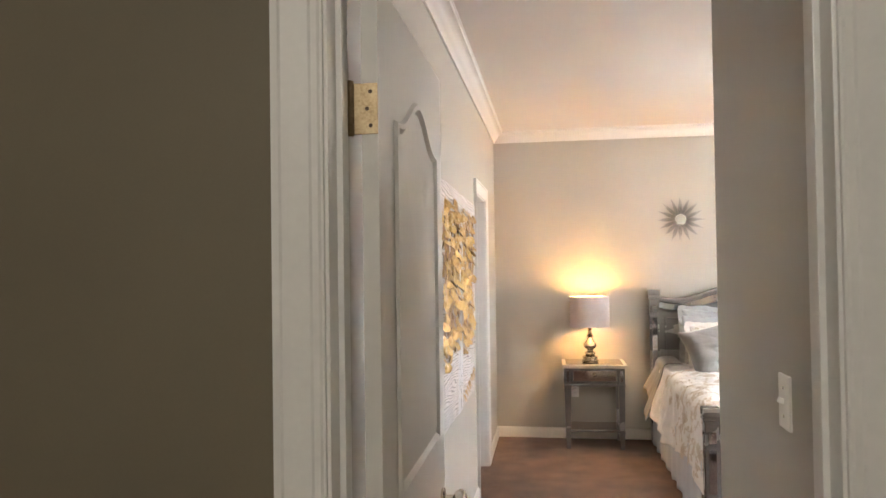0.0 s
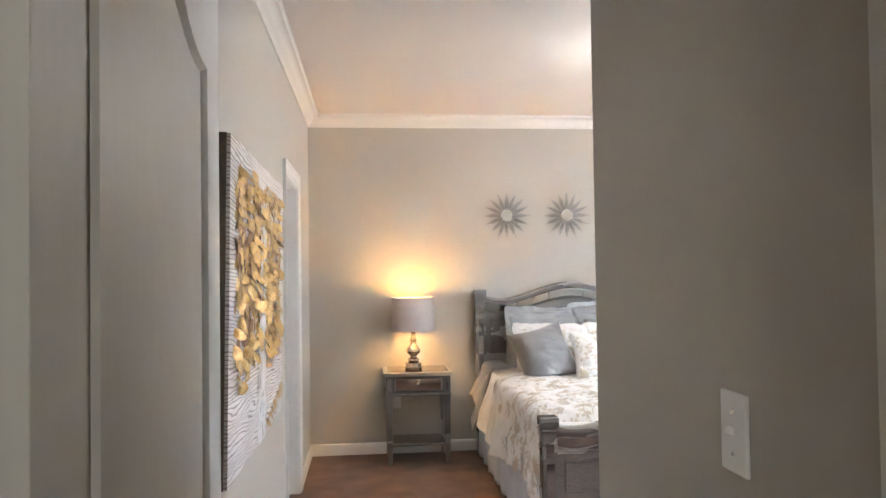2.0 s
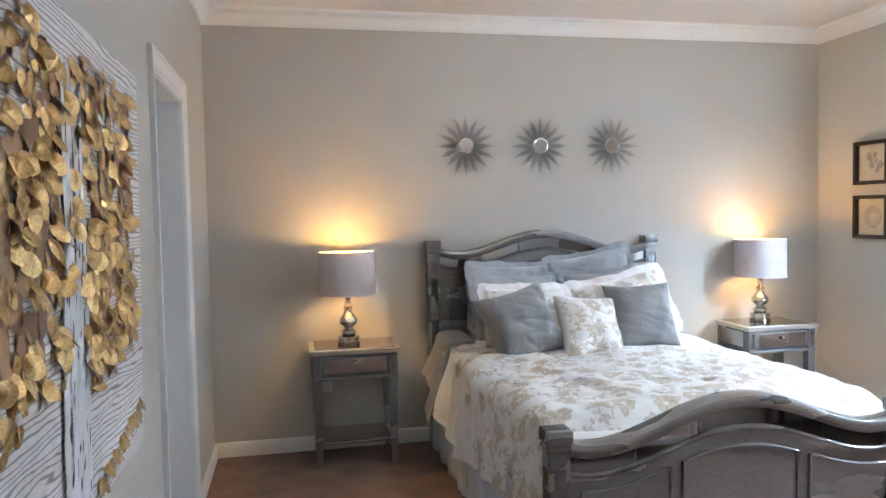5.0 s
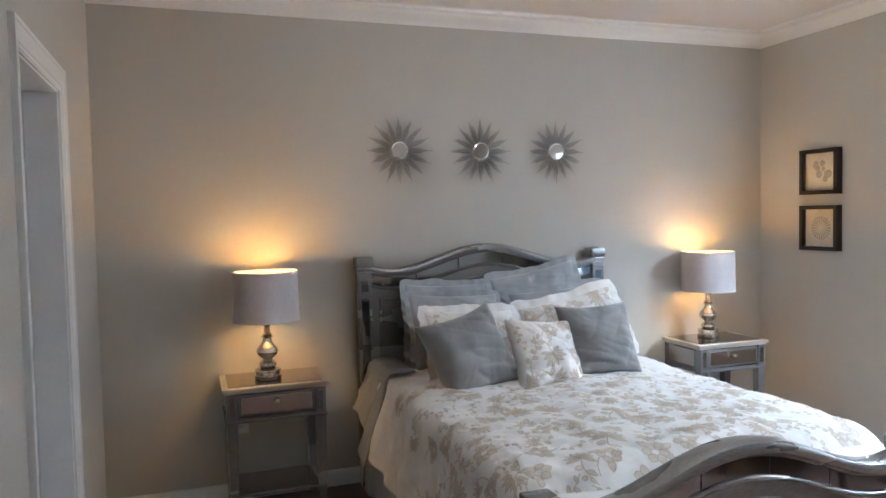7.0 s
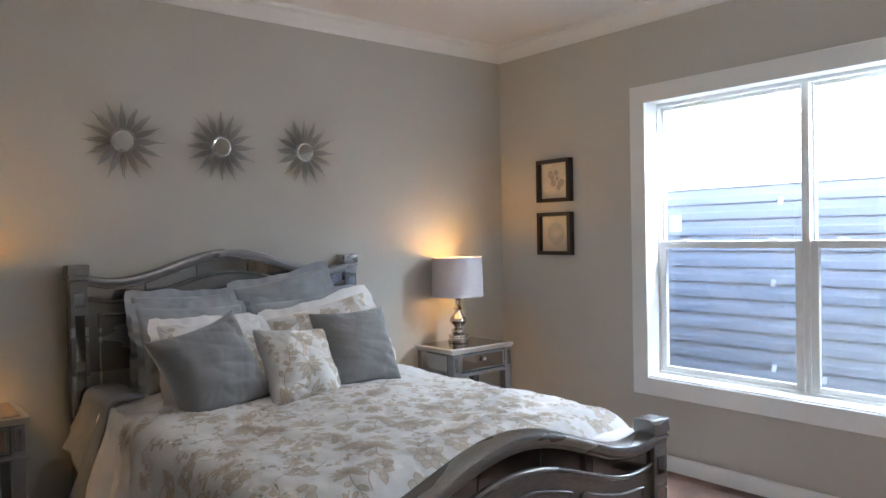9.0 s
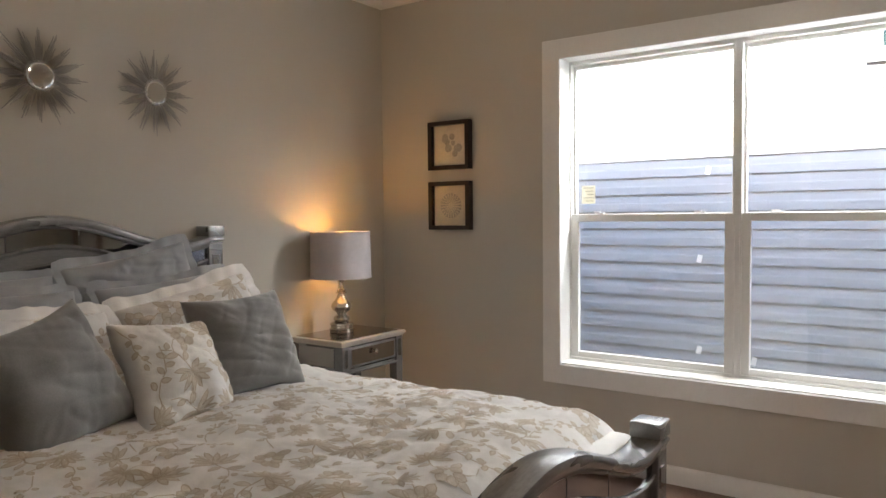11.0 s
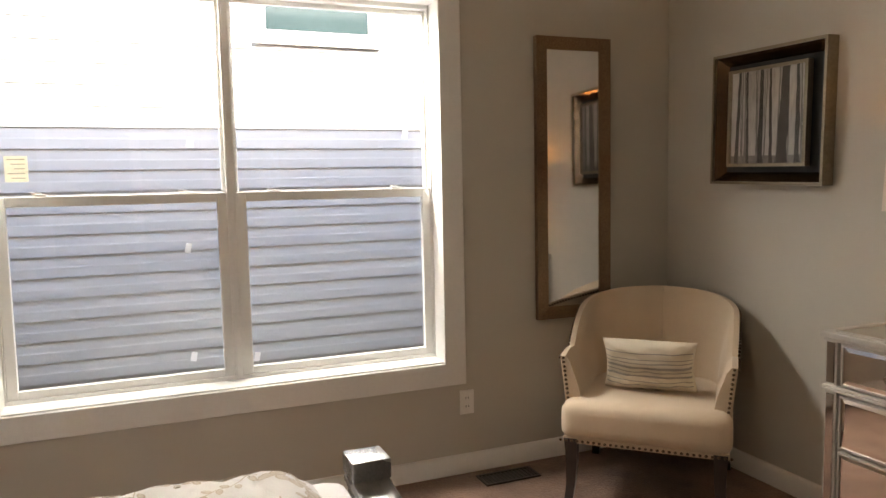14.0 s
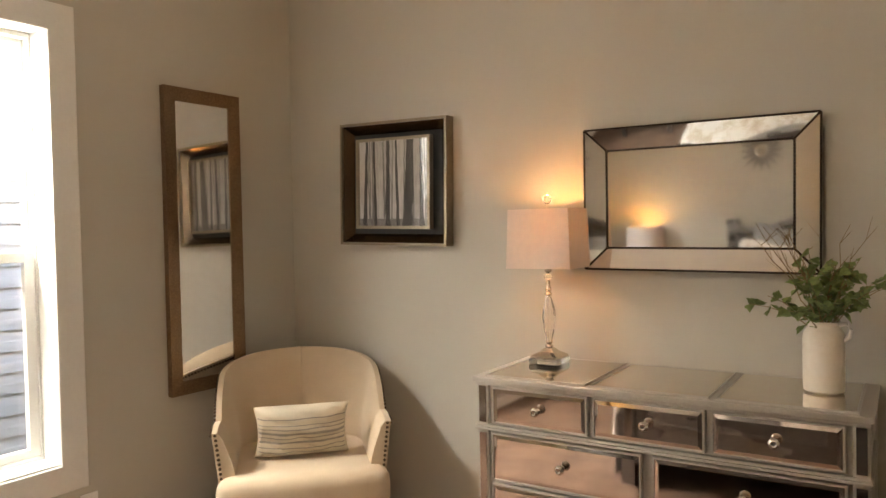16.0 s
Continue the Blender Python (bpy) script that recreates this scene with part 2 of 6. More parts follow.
def part(name, bm, mat, parent=None, label="", smooth=False, at=None):
    me = bpy.data.meshes.new(name)
    bmesh.ops.recalc_face_normals(bm, faces=bm.faces)
    bm.to_mesh(me)
    bm.free()
    me.materials.append(mat)
    if smooth:
        me.polygons.foreach_set("use_smooth", [True] * len(me.polygons))
        me.set_sharp_from_angle(angle=radians(38))
    ob = new(name, me)
    if parent is not None:
        ob.parent = parent
    if at is not None:
        ob.matrix_basis = at
    if label:
        tagged(ob, label)
    return ob


def again(ob, at, parent=None):
    """Another object on the same mesh."""
    o = new(ob.name.split(".")[0], ob.data)
    o.parent = parent if parent is not None else ob.parent
    o.matrix_basis = at
    return o


def thing(name, at, label, category, group=""):
    root = new(name)
    root.empty_display_size = 0.1
    root.matrix_basis = at
    return tagged(root, label, category, group)


def setting(name, bm, mat, label, category, smooth=False):
    return tagged(part(name, bm, mat, smooth=smooth), label, category, kind="structure")


def frame_ring(w, h, t, depth, lip=0.0):
    """A mitred picture frame in the xz plane, centred, w by h outside, t wide, from y=0 (front) to y=depth; lip: how far the inner edge lies back."""
    bm = bmesh.new()
    outer = [(-w / 2, -h / 2), (w / 2, -h / 2), (w / 2, h / 2), (-w / 2, h / 2)]
    inner = [(-w / 2 + t, -h / 2 + t), (w / 2 - t, -h / 2 + t), (w / 2 - t, h / 2 - t), (-w / 2 + t, h / 2 - t)]
    rings = []
    for pts, y in ((outer, depth), (outer, 0.0), (inner, lip), (inner, depth)):
        rings.append([bm.verts.new((x, y, z)) for x, z in pts])
    for i in range(4):
        a, b = rings[i], rings[(i + 1) % 4]
        for k in range(4):
            bm.faces.new((a[k], a[(k + 1) % 4], b[(k + 1) % 4], b[k]))
    bmesh.ops.recalc_face_normals(bm, faces=bm.faces)
    return bm


# ---- the setting ----
H = 2.74
XE, YN, YS, XP = 4.248, 7.52, 3.22, 1.0
D0, D1, DX0, DX1, DH = 2.05, 2.17, 0.16, 0.915, 2.09
CY0, CY1, CH = 5.83, 6.56, 2.055
WY0, WY1, WZ0, WZ1 = 4.49, 6.28, 0.53, 2.18

floor = setting("floor", boxes((-1.3, 4.5, -1.2, 7.7, -0.15, 0.0)), CARPET, "reddish brown cut-pile carpet over the whole floor", "carpet")
ceiling = setting("ceiling", boxes((-1.3, 4.5, -1.2, 7.7, H, H + 0.1)), CEILING, "white painted flat ceiling", "ceiling")
setting("wall_north", boxes((-0.12, XE + 0.16, YN, YN + 0.12, 0, H)), PAINT, "greige painted wall behind the bed", "wall")
setting("wall_west", boxes((-0.12, 0, D1, CY0, 0, H), (-0.12, 0, CY1, YN, 0, H), (-0.12, 0, CY0, CY1, CH, H)), PAINT, "greige painted wall with a closet doorway", "wall")
setting("wall_east", boxes((XE, XE + 0.16, YS - 0.12, WY0 - 0.012, 0, H), (XE, XE + 0.16, WY1 + 0.012, YN, 0, H), (XE, XE + 0.16, WY0 - 0.012, WY1 + 0.012, 0, WZ0), (XE, XE + 0.16, WY0 - 0.012, WY1 + 0.012, WZ1 + 0.012, H)), PAINT, "greige painted wall with a double window", "wall")
setting("wall_south", boxes((XP, XE, YS - 0.12, YS, 0, H)), PAINT, "greige painted wall behind the dresser", "wall")
setting("wall_entry", boxes((XP, XP + 0.12, D1, YS - 0.12, 0, H)), PAINT, "greige painted wall with a light switch beside the doorway", "wall")
setting("wall_doorway", boxes((-0.12, DX0 - 0.02, D0 + 0.06, D1, 0, H), (DX1 + 0.02, XP + 0.12, D0 + 0.06, D1, 0, H), (DX0 - 0.02, DX1 + 0.02, D0 + 0.06, D1, DH + 0.02, H)), PAINT, "greige painted wall round the bedroom doorway", "wall")
setting("wall_hall_north", boxes((-1.3, DX0 - 0.02, D0, D0 + 0.06, 0, H), (DX1 + 0.02, 2.2, D0, D0 + 0.06, 0, H), (DX0 - 0.02, DX1 + 0.02, D0, D0 + 0.06, DH + 0.02, H)), HALL_SHADE_PAINT, "olive beige hall wall, its colour darkened for shade", "wall")
setting("wall_hall_west", boxes((-1.3, -1.2, -1.2, D0, 0, H)), HALL_SHADE_PAINT, "olive beige hall wall", "wall")
setting("wall_hall_east", boxes((1.55, 1.65, -1.2, D0, 0, H)), HALL_SHADE_PAINT, "olive beige hall wall", "wall")
setting("wall_hall_south", boxes((-1.2, 1.55, -1.2, -1.1, 0, H)), HALL_SHADE_PAINT, "olive beige hall wall", "wall")
# stand-in panel just behind the jamb, shaded by its grey colour
setting("closet_wall", boxes((-0.24, -0.123, CY0 - 0.9, CY1 + 0.9, 0, H)), CLOSET_SHADE_GREY, "panel closing the closet doorway, greyed for shade", "wall")

# mouldings
CROWN = [(0.0, -0.095), (0.012, -0.095), (0.016, -0.082), (0.03, -0.07), (0.045, -0.045), (0.07, -0.024), (0.083, -0.02), (0.086, -0.006), (0.094, 0.0), (0.0, 0.0)]
ROOM = [(0, D1, H), (XP, D1, H), (XP, YS, H), (XE, YS, H), (XE, YN, H), (0, YN, H)]
setting("trim", swept(ROOM, CROWN, closed=True), WHITE, "white crown moulding along the ceiling", "moulding", smooth=True)
BASE = [(0.0, 0.0), (0.014, 0.0), (0.014, 0.07), (0.009, 0.082), (0.004, 0.09), (0.0, 0.092)]
for run in ([(XP, D1, 0), (XP, YS, 0), (XE, YS, 0), (XE, YN, 0), (0, YN, 0), (0, CY1 + 0.088, 0)], [(0, CY0 - 0.088, 0), (0, D1 + 0.2, 0)],
            [(-1.2, D0, 0), (-1.2, -1.1, 0), (1.55, -1.1, 0), (1.55, D0, 0), (DX1 + 0.1, D0, 0)], [(DX0 - 0.1, D0, 0), (-1.2, D0, 0)]):
    setting("baseboard", swept(run, BASE), WHITE, "white painted baseboard with a rounded top", "baseboard", smooth=True)


def casing_profile(w=0.088, d=0.02):
    return [(0.0, 0.0), (w, 0.0), (w, d), (w - 0.012, d), (w - 0.016, d - 0.003), (0.022, d - 0.006), (0.018, d - 0.009), (0.008, d - 0.009), (0.004, d - 0.012), (0.0, d - 0.012)]


def casing(u0, u1, top, m, bottom=0.0, four=False, w=0.088, d=0.02, flat=False):
    """A casing round an opening from u0 to u1 in the local xz plane, standing out towards -y; m lays it on its wall."""
    bm = bmesh.new()
    prof = [(0.0, 0.0), (w, 0.0), (w, d - 0.003), (w - 0.003, d), (0.003, d), (0.0, d - 0.003)] if flat else casing_profile(w, d)
    corners = [(u0, bottom), (u0, top), (u1, top), (u1, bottom)]
    ways = [(-1, 0), (-1, 1), (1, 1), (1, 0)] if not four else [(-1, -1), (-1, 1), (1, 1), (1, -1)]
    rings = [[bm.verts.new((cx + sx * s, -up, cz + sz * s)) for s, up in prof] for (cx, cz), (sx, sz) in zip(corners, ways)]
    k = len(prof)
    for i in range(4 if four else 3):
        a, b = rings[i], rings[(i + 1) % 4]
        for j in range(k):
            bm.faces.new((a[j], b[j], b[(j + 1) % k], a[(j + 1) % k]))
    if not four:
        bm.faces.new(rings[0])
        bm.faces.new(rings[3][::-1])
    bmesh.ops.recalc_face_normals(bm, faces=bm.faces)
    return moved(bm, m)


# bedroom doorway: jamb, stop and casings
setting("trim", boxes((DX0 - 0.02, DX0, D0, D1, 0, DH + 0.02), (DX1, DX1 + 0.02, D0, D1, 0, DH + 0.02), (DX0, DX1, D0, D1, DH, DH + 0.02),
                      (DX0, DX0 + 0.011, D0 + 0.045, D0 + 0.08, 0, DH), (DX1 - 0.011, DX1, D0 + 0.045, D0 + 0.08, 0, DH), (DX0 + 0.011, DX1 - 0.011, D0 + 0.045, D0 + 0.08, DH - 0.011, DH), bevel=0.002),
        WHITE, "white painted door jamb with a stop", "door jamb")
setting("trim", casing(DX0 - 0.006, DX1 + 0.006, DH + 0.006, pose(0, D0, 0), w=0.082), WHITE, "white moulded door casing on the hall side", "door casing")
setting("trim", casing(-DX1 - 0.006, -DX0 + 0.006, DH + 0.006, pose(0, D1, 0, 0, 0, 180)), WHITE, "white moulded door casing on the bedroom side", "door casing")
# closet doorway
setting("trim", boxes((-0.12, 0.0, CY0 - 0.0, CY0 + 0.018, 0, CH), (-0.12, 0.0, CY1 - 0.018, CY1, 0, CH), (-0.12, 0.0, CY0 + 0.018, CY1 - 0.018, CH - 0.018, CH), bevel=0.002), WHITE, "white closet door jamb", "door jamb")
setting("trim", casing(CY0 + 0.01, CY1 - 0.01, CH - 0.01, pose(0, 0, 0, 0, 0, 90)), WHITE, "white moulded casing round the closet doorway", "door casing")
# ---- bedroom door, open against the wall ----
def panel_outline(w, z0, z1, arch, n=14):
    """Closed outline of a door panel; its top edge rises to a cathedral arch."""
    pts = [(-w / 2, z0), (w / 2, z0)]
    for i in range(n + 1):
        u = 1 - 2 * i / n
        pts.append((u * w / 2, z1 + arch * (0.5 + 0.5 * math.cos(math.pi * u)) ** 1.3))
    return pts


def raised_panel(outline, y, out, steps):
    """A panel that sinks and rises in steps of (inset, height) from the outline."""
    bm = bmesh.new()
    cx = sum(p[0] for p in outline) / len(outline)
    cz = (min(p[1] for p in outline) + max(p[1] for p in outline)) / 2
    w = max(p[0] for p in outline) - min(p[0] for p in outline)
    h = max(p[1] for p in outline) - min(p[1] for p in outline)
    rings = []
    for inset, up in steps:
        rings.append([bm.verts.new((cx + (px - cx) * (1 - 2 * inset / w), y + out * up, cz + (pz - cz) * (1 - 2 * inset / h))) for px, pz in outline])
    n = len(outline)
    for a, b in zip(rings, rings[1:]):
        for k in range(n):
            bm.faces.new((a[k], a[(k + 1) % n], b[(k + 1) % n], b[k]))
    bm.faces.new(rings[-1])
    return bm


DW, DT = 0.745, 0.035
door = tagged(new("door_1"), "white moulded panel door, open against the wall", "door", kind="structure")
door.matrix_basis = pose(DX0 + 0.018, D1 + 0.006, 0.012, 0, 0, 90.2)
# local: x along the leaf, y from 0 (face seen from the room) to DT
part("leaf", boxes((0, DW, -DT, -0.004, 0, 2.065), bevel=0.002), DOOR_WHITE, door)
MOULD = [(0, 0), (0.006, 0.007), (0.016, 0.008), (0.026, -0.001), (0.034, 0.0), (0.05, 0.0045)]
for z0, z1, arch in ((1.10, 1.835, 0.085), (0.22, 0.93, 0.0)):
    for w_at in (DW / 2,):
        p = part("panel", raised_panel(panel_outline(0.50, z0, z1, arch), -DT - 0.001, -1, MOULD), DOOR_WHITE, door, smooth=True, at=pose(w_at, 0, 0))
for z in (0.22, 1.0, 1.786):
    hinge = part("hinge", boxes((-0.002, 0.0005, -DT + 0.001, 0.012, z, z + 0.09), bevel=0.0005), BRASS, door, "brass butt hinge")
    part("pin", moved(turned([(0.006, 0), (0.006, 0.098)], 12), pose(-0.005, 0.014, z - 0.004)), BRASS, hinge, smooth=True)
    for dz, dx in ((0.015, 0.0), (0.045, 0.006), (0.075, 0.0)):
        part("screw", moved(turned([(0.004, 0), (0.0035, 0.0012)], 10), pose(-0.0015, -0.021 + dx, z + dz, 0, -90, 0)), DARK_METAL, hinge)
KNOB = [(0.03, 0), (0.03, 0.006), (0.012, 0.01), (0.012, 0.03), (0.022, 0.036), (0.028, 0.048), (0.026, 0.06), (0.014, 0.066), (0.004, 0.067)]
part("door_knob", moved(turned(KNOB, 24), pose(DW - 0.065, -DT, 0.93, 90, 0, 0)), CHROME, door, "satin nickel round door knob", smooth=True)


# ---- window ----
win = tagged(new("window_1"), "white vinyl double window with four panes", "window", kind="structure")
win.matrix_basis = pose(XE, 0, 0)
part("window_casing", casing(WY0 + 0.006, WY1 - 0.006, WZ1 - 0.006, pose(0, 0, 0, 0, 0, 90) @ Matrix.Scale(-1, 4, (0, 1, 0)), bottom=WZ0 + 0.006, four=True, w=0.105, d=0.018, flat=True), WHITE, win)
part("window_jamb", boxes((-0.004, 0.2, WY0 - 0.011, WY0, WZ0, WZ1 + 0.011), (-0.004, 0.2, WY1, WY1 + 0.011, WZ0, WZ1 + 0.011), (-0.004, 0.2, WY0, WY1, WZ1, WZ1 + 0.011)), WHITE, win)
part("window_sill", boxes((-0.006, 0.2, WY0, WY1, WZ0, WZ0 + 0.014), bevel=0.003), WHITE, win)
MID = 5.398
RAIL = 1.335
part("mullion", boxes((0.115, 0.2, MID - 0.012, MID + 0.012, WZ0 + 0.014, WZ1), bevel=0.003), WHITE, win)
for y0, y1 in ((WY0, MID - 0.012), (MID + 0.012, WY1)):
    part("window_frame", boxes((0.115, 0.2, y0, y0 + 0.008, WZ0 + 0.014, WZ1), (0.115, 0.2, y1 - 0.008, y1, WZ0 + 0.014, WZ1),
                               (0.115, 0.2, y0 + 0.008, y1 - 0.008, WZ0 + 0.014, WZ0 + 0.03), (0.115, 0.2, y0 + 0.008, y1 - 0.008, WZ1 - 0.02, WZ1), bevel=0.002), WHITE, win)
    a, b = y0 + 0.008, y1 - 0.008
    # lower sash nearer the room, upper sash behind
    low = part("lower_sash", boxes((0.122, 0.149, a, a + 0.04, WZ0 + 0.03, RAIL + 0.012), (0.122, 0.149, b - 0.04, b, WZ0 + 0.03, RAIL + 0.012), (0.122, 0.149, a + 0.04, b - 0.04, WZ0 + 0.03, WZ0 + 0.062), (0.122, 0.149, a + 0.04, b - 0.04, RAIL - 0.028, RAIL + 0.012), bevel=0.003), WHITE, win)
    up = part("upper_sash", boxes((0.155, 0.182, a, a + 0.014, RAIL - 0.02, WZ1 - 0.02), (0.155, 0.182, b - 0.014, b, RAIL - 0.02, WZ1 - 0.02), (0.155, 0.182, a + 0.014, b - 0.014, RAIL - 0.02, RAIL + 0.014), (0.155, 0.182, a + 0.014, b - 0.014, WZ1 - 0.04, WZ1 - 0.02), bevel=0.003), WHITE, win)
    g1 = part("pane", boxes((0.134, 0.138, a + 0.04, b - 0.04, WZ0 + 0.062, RAIL - 0.028)), PANE, low)
    g2 = part("pane", boxes((0.167, 0.171, a + 0.014, b - 0.014, RAIL + 0.014, WZ1 - 0.04)), PANE, up)
    g1.visible_shadow = g2.visible_shadow = False
    for dy in (0.16, (b - a) - 0.16):
        part("sash_lock", boxes((0.125, 0.149, a + dy - 0.025, a + dy + 0.025, RAIL + 0.012, RAIL + 0.02), (0.129, 0.141, a + dy - 0.006, a + dy + 0.03, RAIL + 0.02, RAIL + 0.028), bevel=0.002), WHITE, low, "white sash lock")

LABEL_PAPER = shade_cloth("yellowed_paper", (0.80, 0.77, 0.66), 0.7)
DAB = shade_cloth("whitish_film", (0.85, 0.85, 0.85), 0.8)
FADED = material("faded_print", (0.46, 0.43, 0.35), (0.38, 0.35, 0.28), rough=0.8)
sticker = thing("window_sticker", pose(XE + 0.165, 6.19, 1.455), "small yellowed paper sticker on the window pane", "sticker")
part("paper", boxes((0, 0.001, -0.04, 0.04, -0.05, 0.05)), LABEL_PAPER, sticker)
for k in range(5):
    part("print_line", boxes((-0.001, -0.0002, -0.03, 0.03 - 0.012 * (k % 3), 0.035 - 0.018 * k, 0.039 - 0.018 * k)), FADED, sticker)
tape = thing("window_sticker", pose(XE + 0.165, 5.86, 2.105), "narrow beige tape strip on the window pane", "sticker")
part("paper", boxes((0, 0.001, -0.045, 0.045, -0.012, 0.012)), LABEL_PAPER, tape)
for y, z in ((5.55, 1.56), (5.58, 1.12), (5.58, 0.66), (5.32, 0.63), (4.60, 1.60)):
    dab = thing("window_sticker", pose(XE + (0.165 if z > 1.35 else 0.132), y, z, 12, 0, 0), "small whitish dab on the window pane", "sticker")
    part("paper", boxes((0, 0.001, -0.012, 0.012, -0.02, 0.02)), DAB, dab)

# ---- outdoors ----
setting("ground", boxes((4.42, 400, -300, 300, -0.7, -0.45)), GRASS, "grass between the houses, reaching to the horizon", "ground")
# out of view; eave height and length set where shade falls on the siding
setting("roof", boxes((-1.6, 4.44, -14, 24, H + 0.12, H + 0.16), (4.46, 4.912, -14, 24, H - 0.24, H - 0.15)), ROOFING, "unseen roof and eave, placed to shade the neighbouring siding", "roof")
# unseen wall, made dark and long to limit light bounced onto the siding
setting("exterior_wall", boxes((XE + 0.161, XE + 0.2, -1.2, WY0, -0.45, H + 0.1), (XE + 0.161, XE + 0.2, WY1, 7.7, -0.45, H + 0.1), (XE + 0.161, XE + 0.2, WY0, WY1, -0.45, WZ0), (XE + 0.161, XE + 0.2, WY0, WY1, WZ1, H + 0.1), (XE + 0.161, XE + 0.2, -14, -1.2, -0.45, H + 0.1), (XE + 0.161, XE + 0.2, 7.7, 24, -0.45, H + 0.1)), DARK_OUTER, "unseen outer wall of the house, dark to cut bounced light", "wall")
XN = 6.192
NW0, NW1, NWZ0, NWZ1 = 4.24, 4.943, 2.40, 3.7
neighbour = thing("house", pose(XN, 0, 0), "neighbouring house clad in pale grey lap siding", "house")
part("wall", boxes((0.0, 6.0, -12, 22, -0.5, 5.2)), SIDING, neighbour)
part("roof", boxes((-0.4, 6.4, -12.4, 22.4, 5.2, 5.35)), ROOFING, neighbour)
COURSE = 0.1308
lap = bmesh.new()
ring = [(0.0, 0.002), (-0.0145, 0.002), (-0.015, 0.004), (-0.0125, COURSE * 0.48), (-0.0105, COURSE * 0.54), (-0.005, COURSE), (0.0, COURSE)]
ends = [[lap.verts.new((x, y, z)) for x, z in ring] for y in (-4.0, 14.0)]
for k in range(len(ring)):
    lap.faces.new((ends[0][k], ends[1][k], ends[1][(k + 1) % len(ring)], ends[0][(k + 1) % len(ring)]))
lap.faces.new(ends[0])
lap.faces.new(ends[1][::-1])
row0 = -0.472
first = None
for k in range(42):
    z = row0 + COURSE * k
    if first is None:
        first = part("siding_board", lap, SIDING, neighbour, at=pose(0, 0, z))
    else:
        again(first, pose(0, 0, z))
nwin = part("window", boxes((-0.05, -0.018, NW0 - 0.09, NW0, NWZ0 - 0.09, NWZ1 + 0.09), (-0.05, -0.018, NW1, NW1 + 0.09, NWZ0 - 0.09, NWZ1 + 0.09), (-0.05, -0.018, NW0, NW1, NWZ0 - 0.09, NWZ0), (-0.05, -0.018, NW0, NW1, NWZ1, NWZ1 + 0.09), bevel=0.003), WHITE, neighbour, "white window surround")
TEAL = material("teal_pane", (0.035, 0.056, 0.057), (0.03, 0.048, 0.05), rough=0.1, scale=2, fine=8, bump=0)
TEAL.node_tree.nodes["Principled BSDF"].inputs["Specular IOR Level"].default_value = 0.15
part("pane", boxes((-0.03, -0.02, NW0, NW1, NWZ0, NWZ1)), TEAL, nwin, "teal window glass")
# ---- bed ----
BX, BW = 2.13, 0.80
bed = thing("bed", pose(BX, 0, 0), "silver painted bed frame with mirrored strips and arched ends", "bed")


def wave(low, crest, reach=0.57):
    """Edge that is low by the posts and swells to a crest in the middle."""
    return lambda x: low + (crest - low) * (0.5 + 0.5 * math.cos(math.pi * min(1.0, abs(x) / reach))) ** 0.9 + 0.012 * max(0.0, (abs(x) - reach) / 0.1) ** 2


def moulded(xs, top, y, profile):
    """A moulding whose profile of (across, up) follows the curve top(x)."""
    bm = bmesh.new()
    rows = [[bm.verts.new((x, y + a, top(x) + u)) for a, u in profile] for x in xs]
    n = len(profile)
    for a, b in zip(rows, rows[1:]):
        for k in range(n):
            bm.faces.new((a[k], a[(k + 1) % n], b[(k + 1) % n], b[k]))
    bm.faces.new(rows[0][::-1])
    bm.faces.new(rows[-1])
    return bm


def bed_post(x, y, top, parent, depth=0.078, width=0.078, mirror_side=-1):
    b = part("post", boxes((x - width / 2, x + width / 2, y - depth / 2, y + depth / 2, 0.0, top - 0.085), bevel=0.004), SILVER_WOOD, parent)
    part("cap", boxes((x - 0.042, x + 0.042, y - 0.042, y + 0.042, top - 0.085, top - 0.075), (x - 0.047, x + 0.047, y - 0.047, y + 0.047, top - 0.073, top - 0.058),
                      (x - 0.042, x + 0.042, y - 0.042, y + 0.042, top - 0.058, top - 0.05), (x - 0.048, x + 0.048, y - 0.048, y + 0.048, top - 0.05, top), bevel=0.007), SILVER_WOOD, b, smooth=True)
    f = y - depth / 2 - 0.003
    for z0, z1 in ((top - 0.20, top - 0.135), (0.24, top - 0.235)):
        part("mirror_strip", boxes((x - 0.022, x + 0.022, f, f + 0.006, z0, z1), bevel=0.002), MIRROR_GREY, b, "bevelled mirror inset")
        part("mirror_strip", boxes((x + mirror_side * (width / 2 + 0.003), x + mirror_side * (width / 2 - 0.003), y - 0.024, y + 0.024, z0, z1), bevel=0.002), MIRROR_GREY, b, "bevelled mirror inset")
    return b


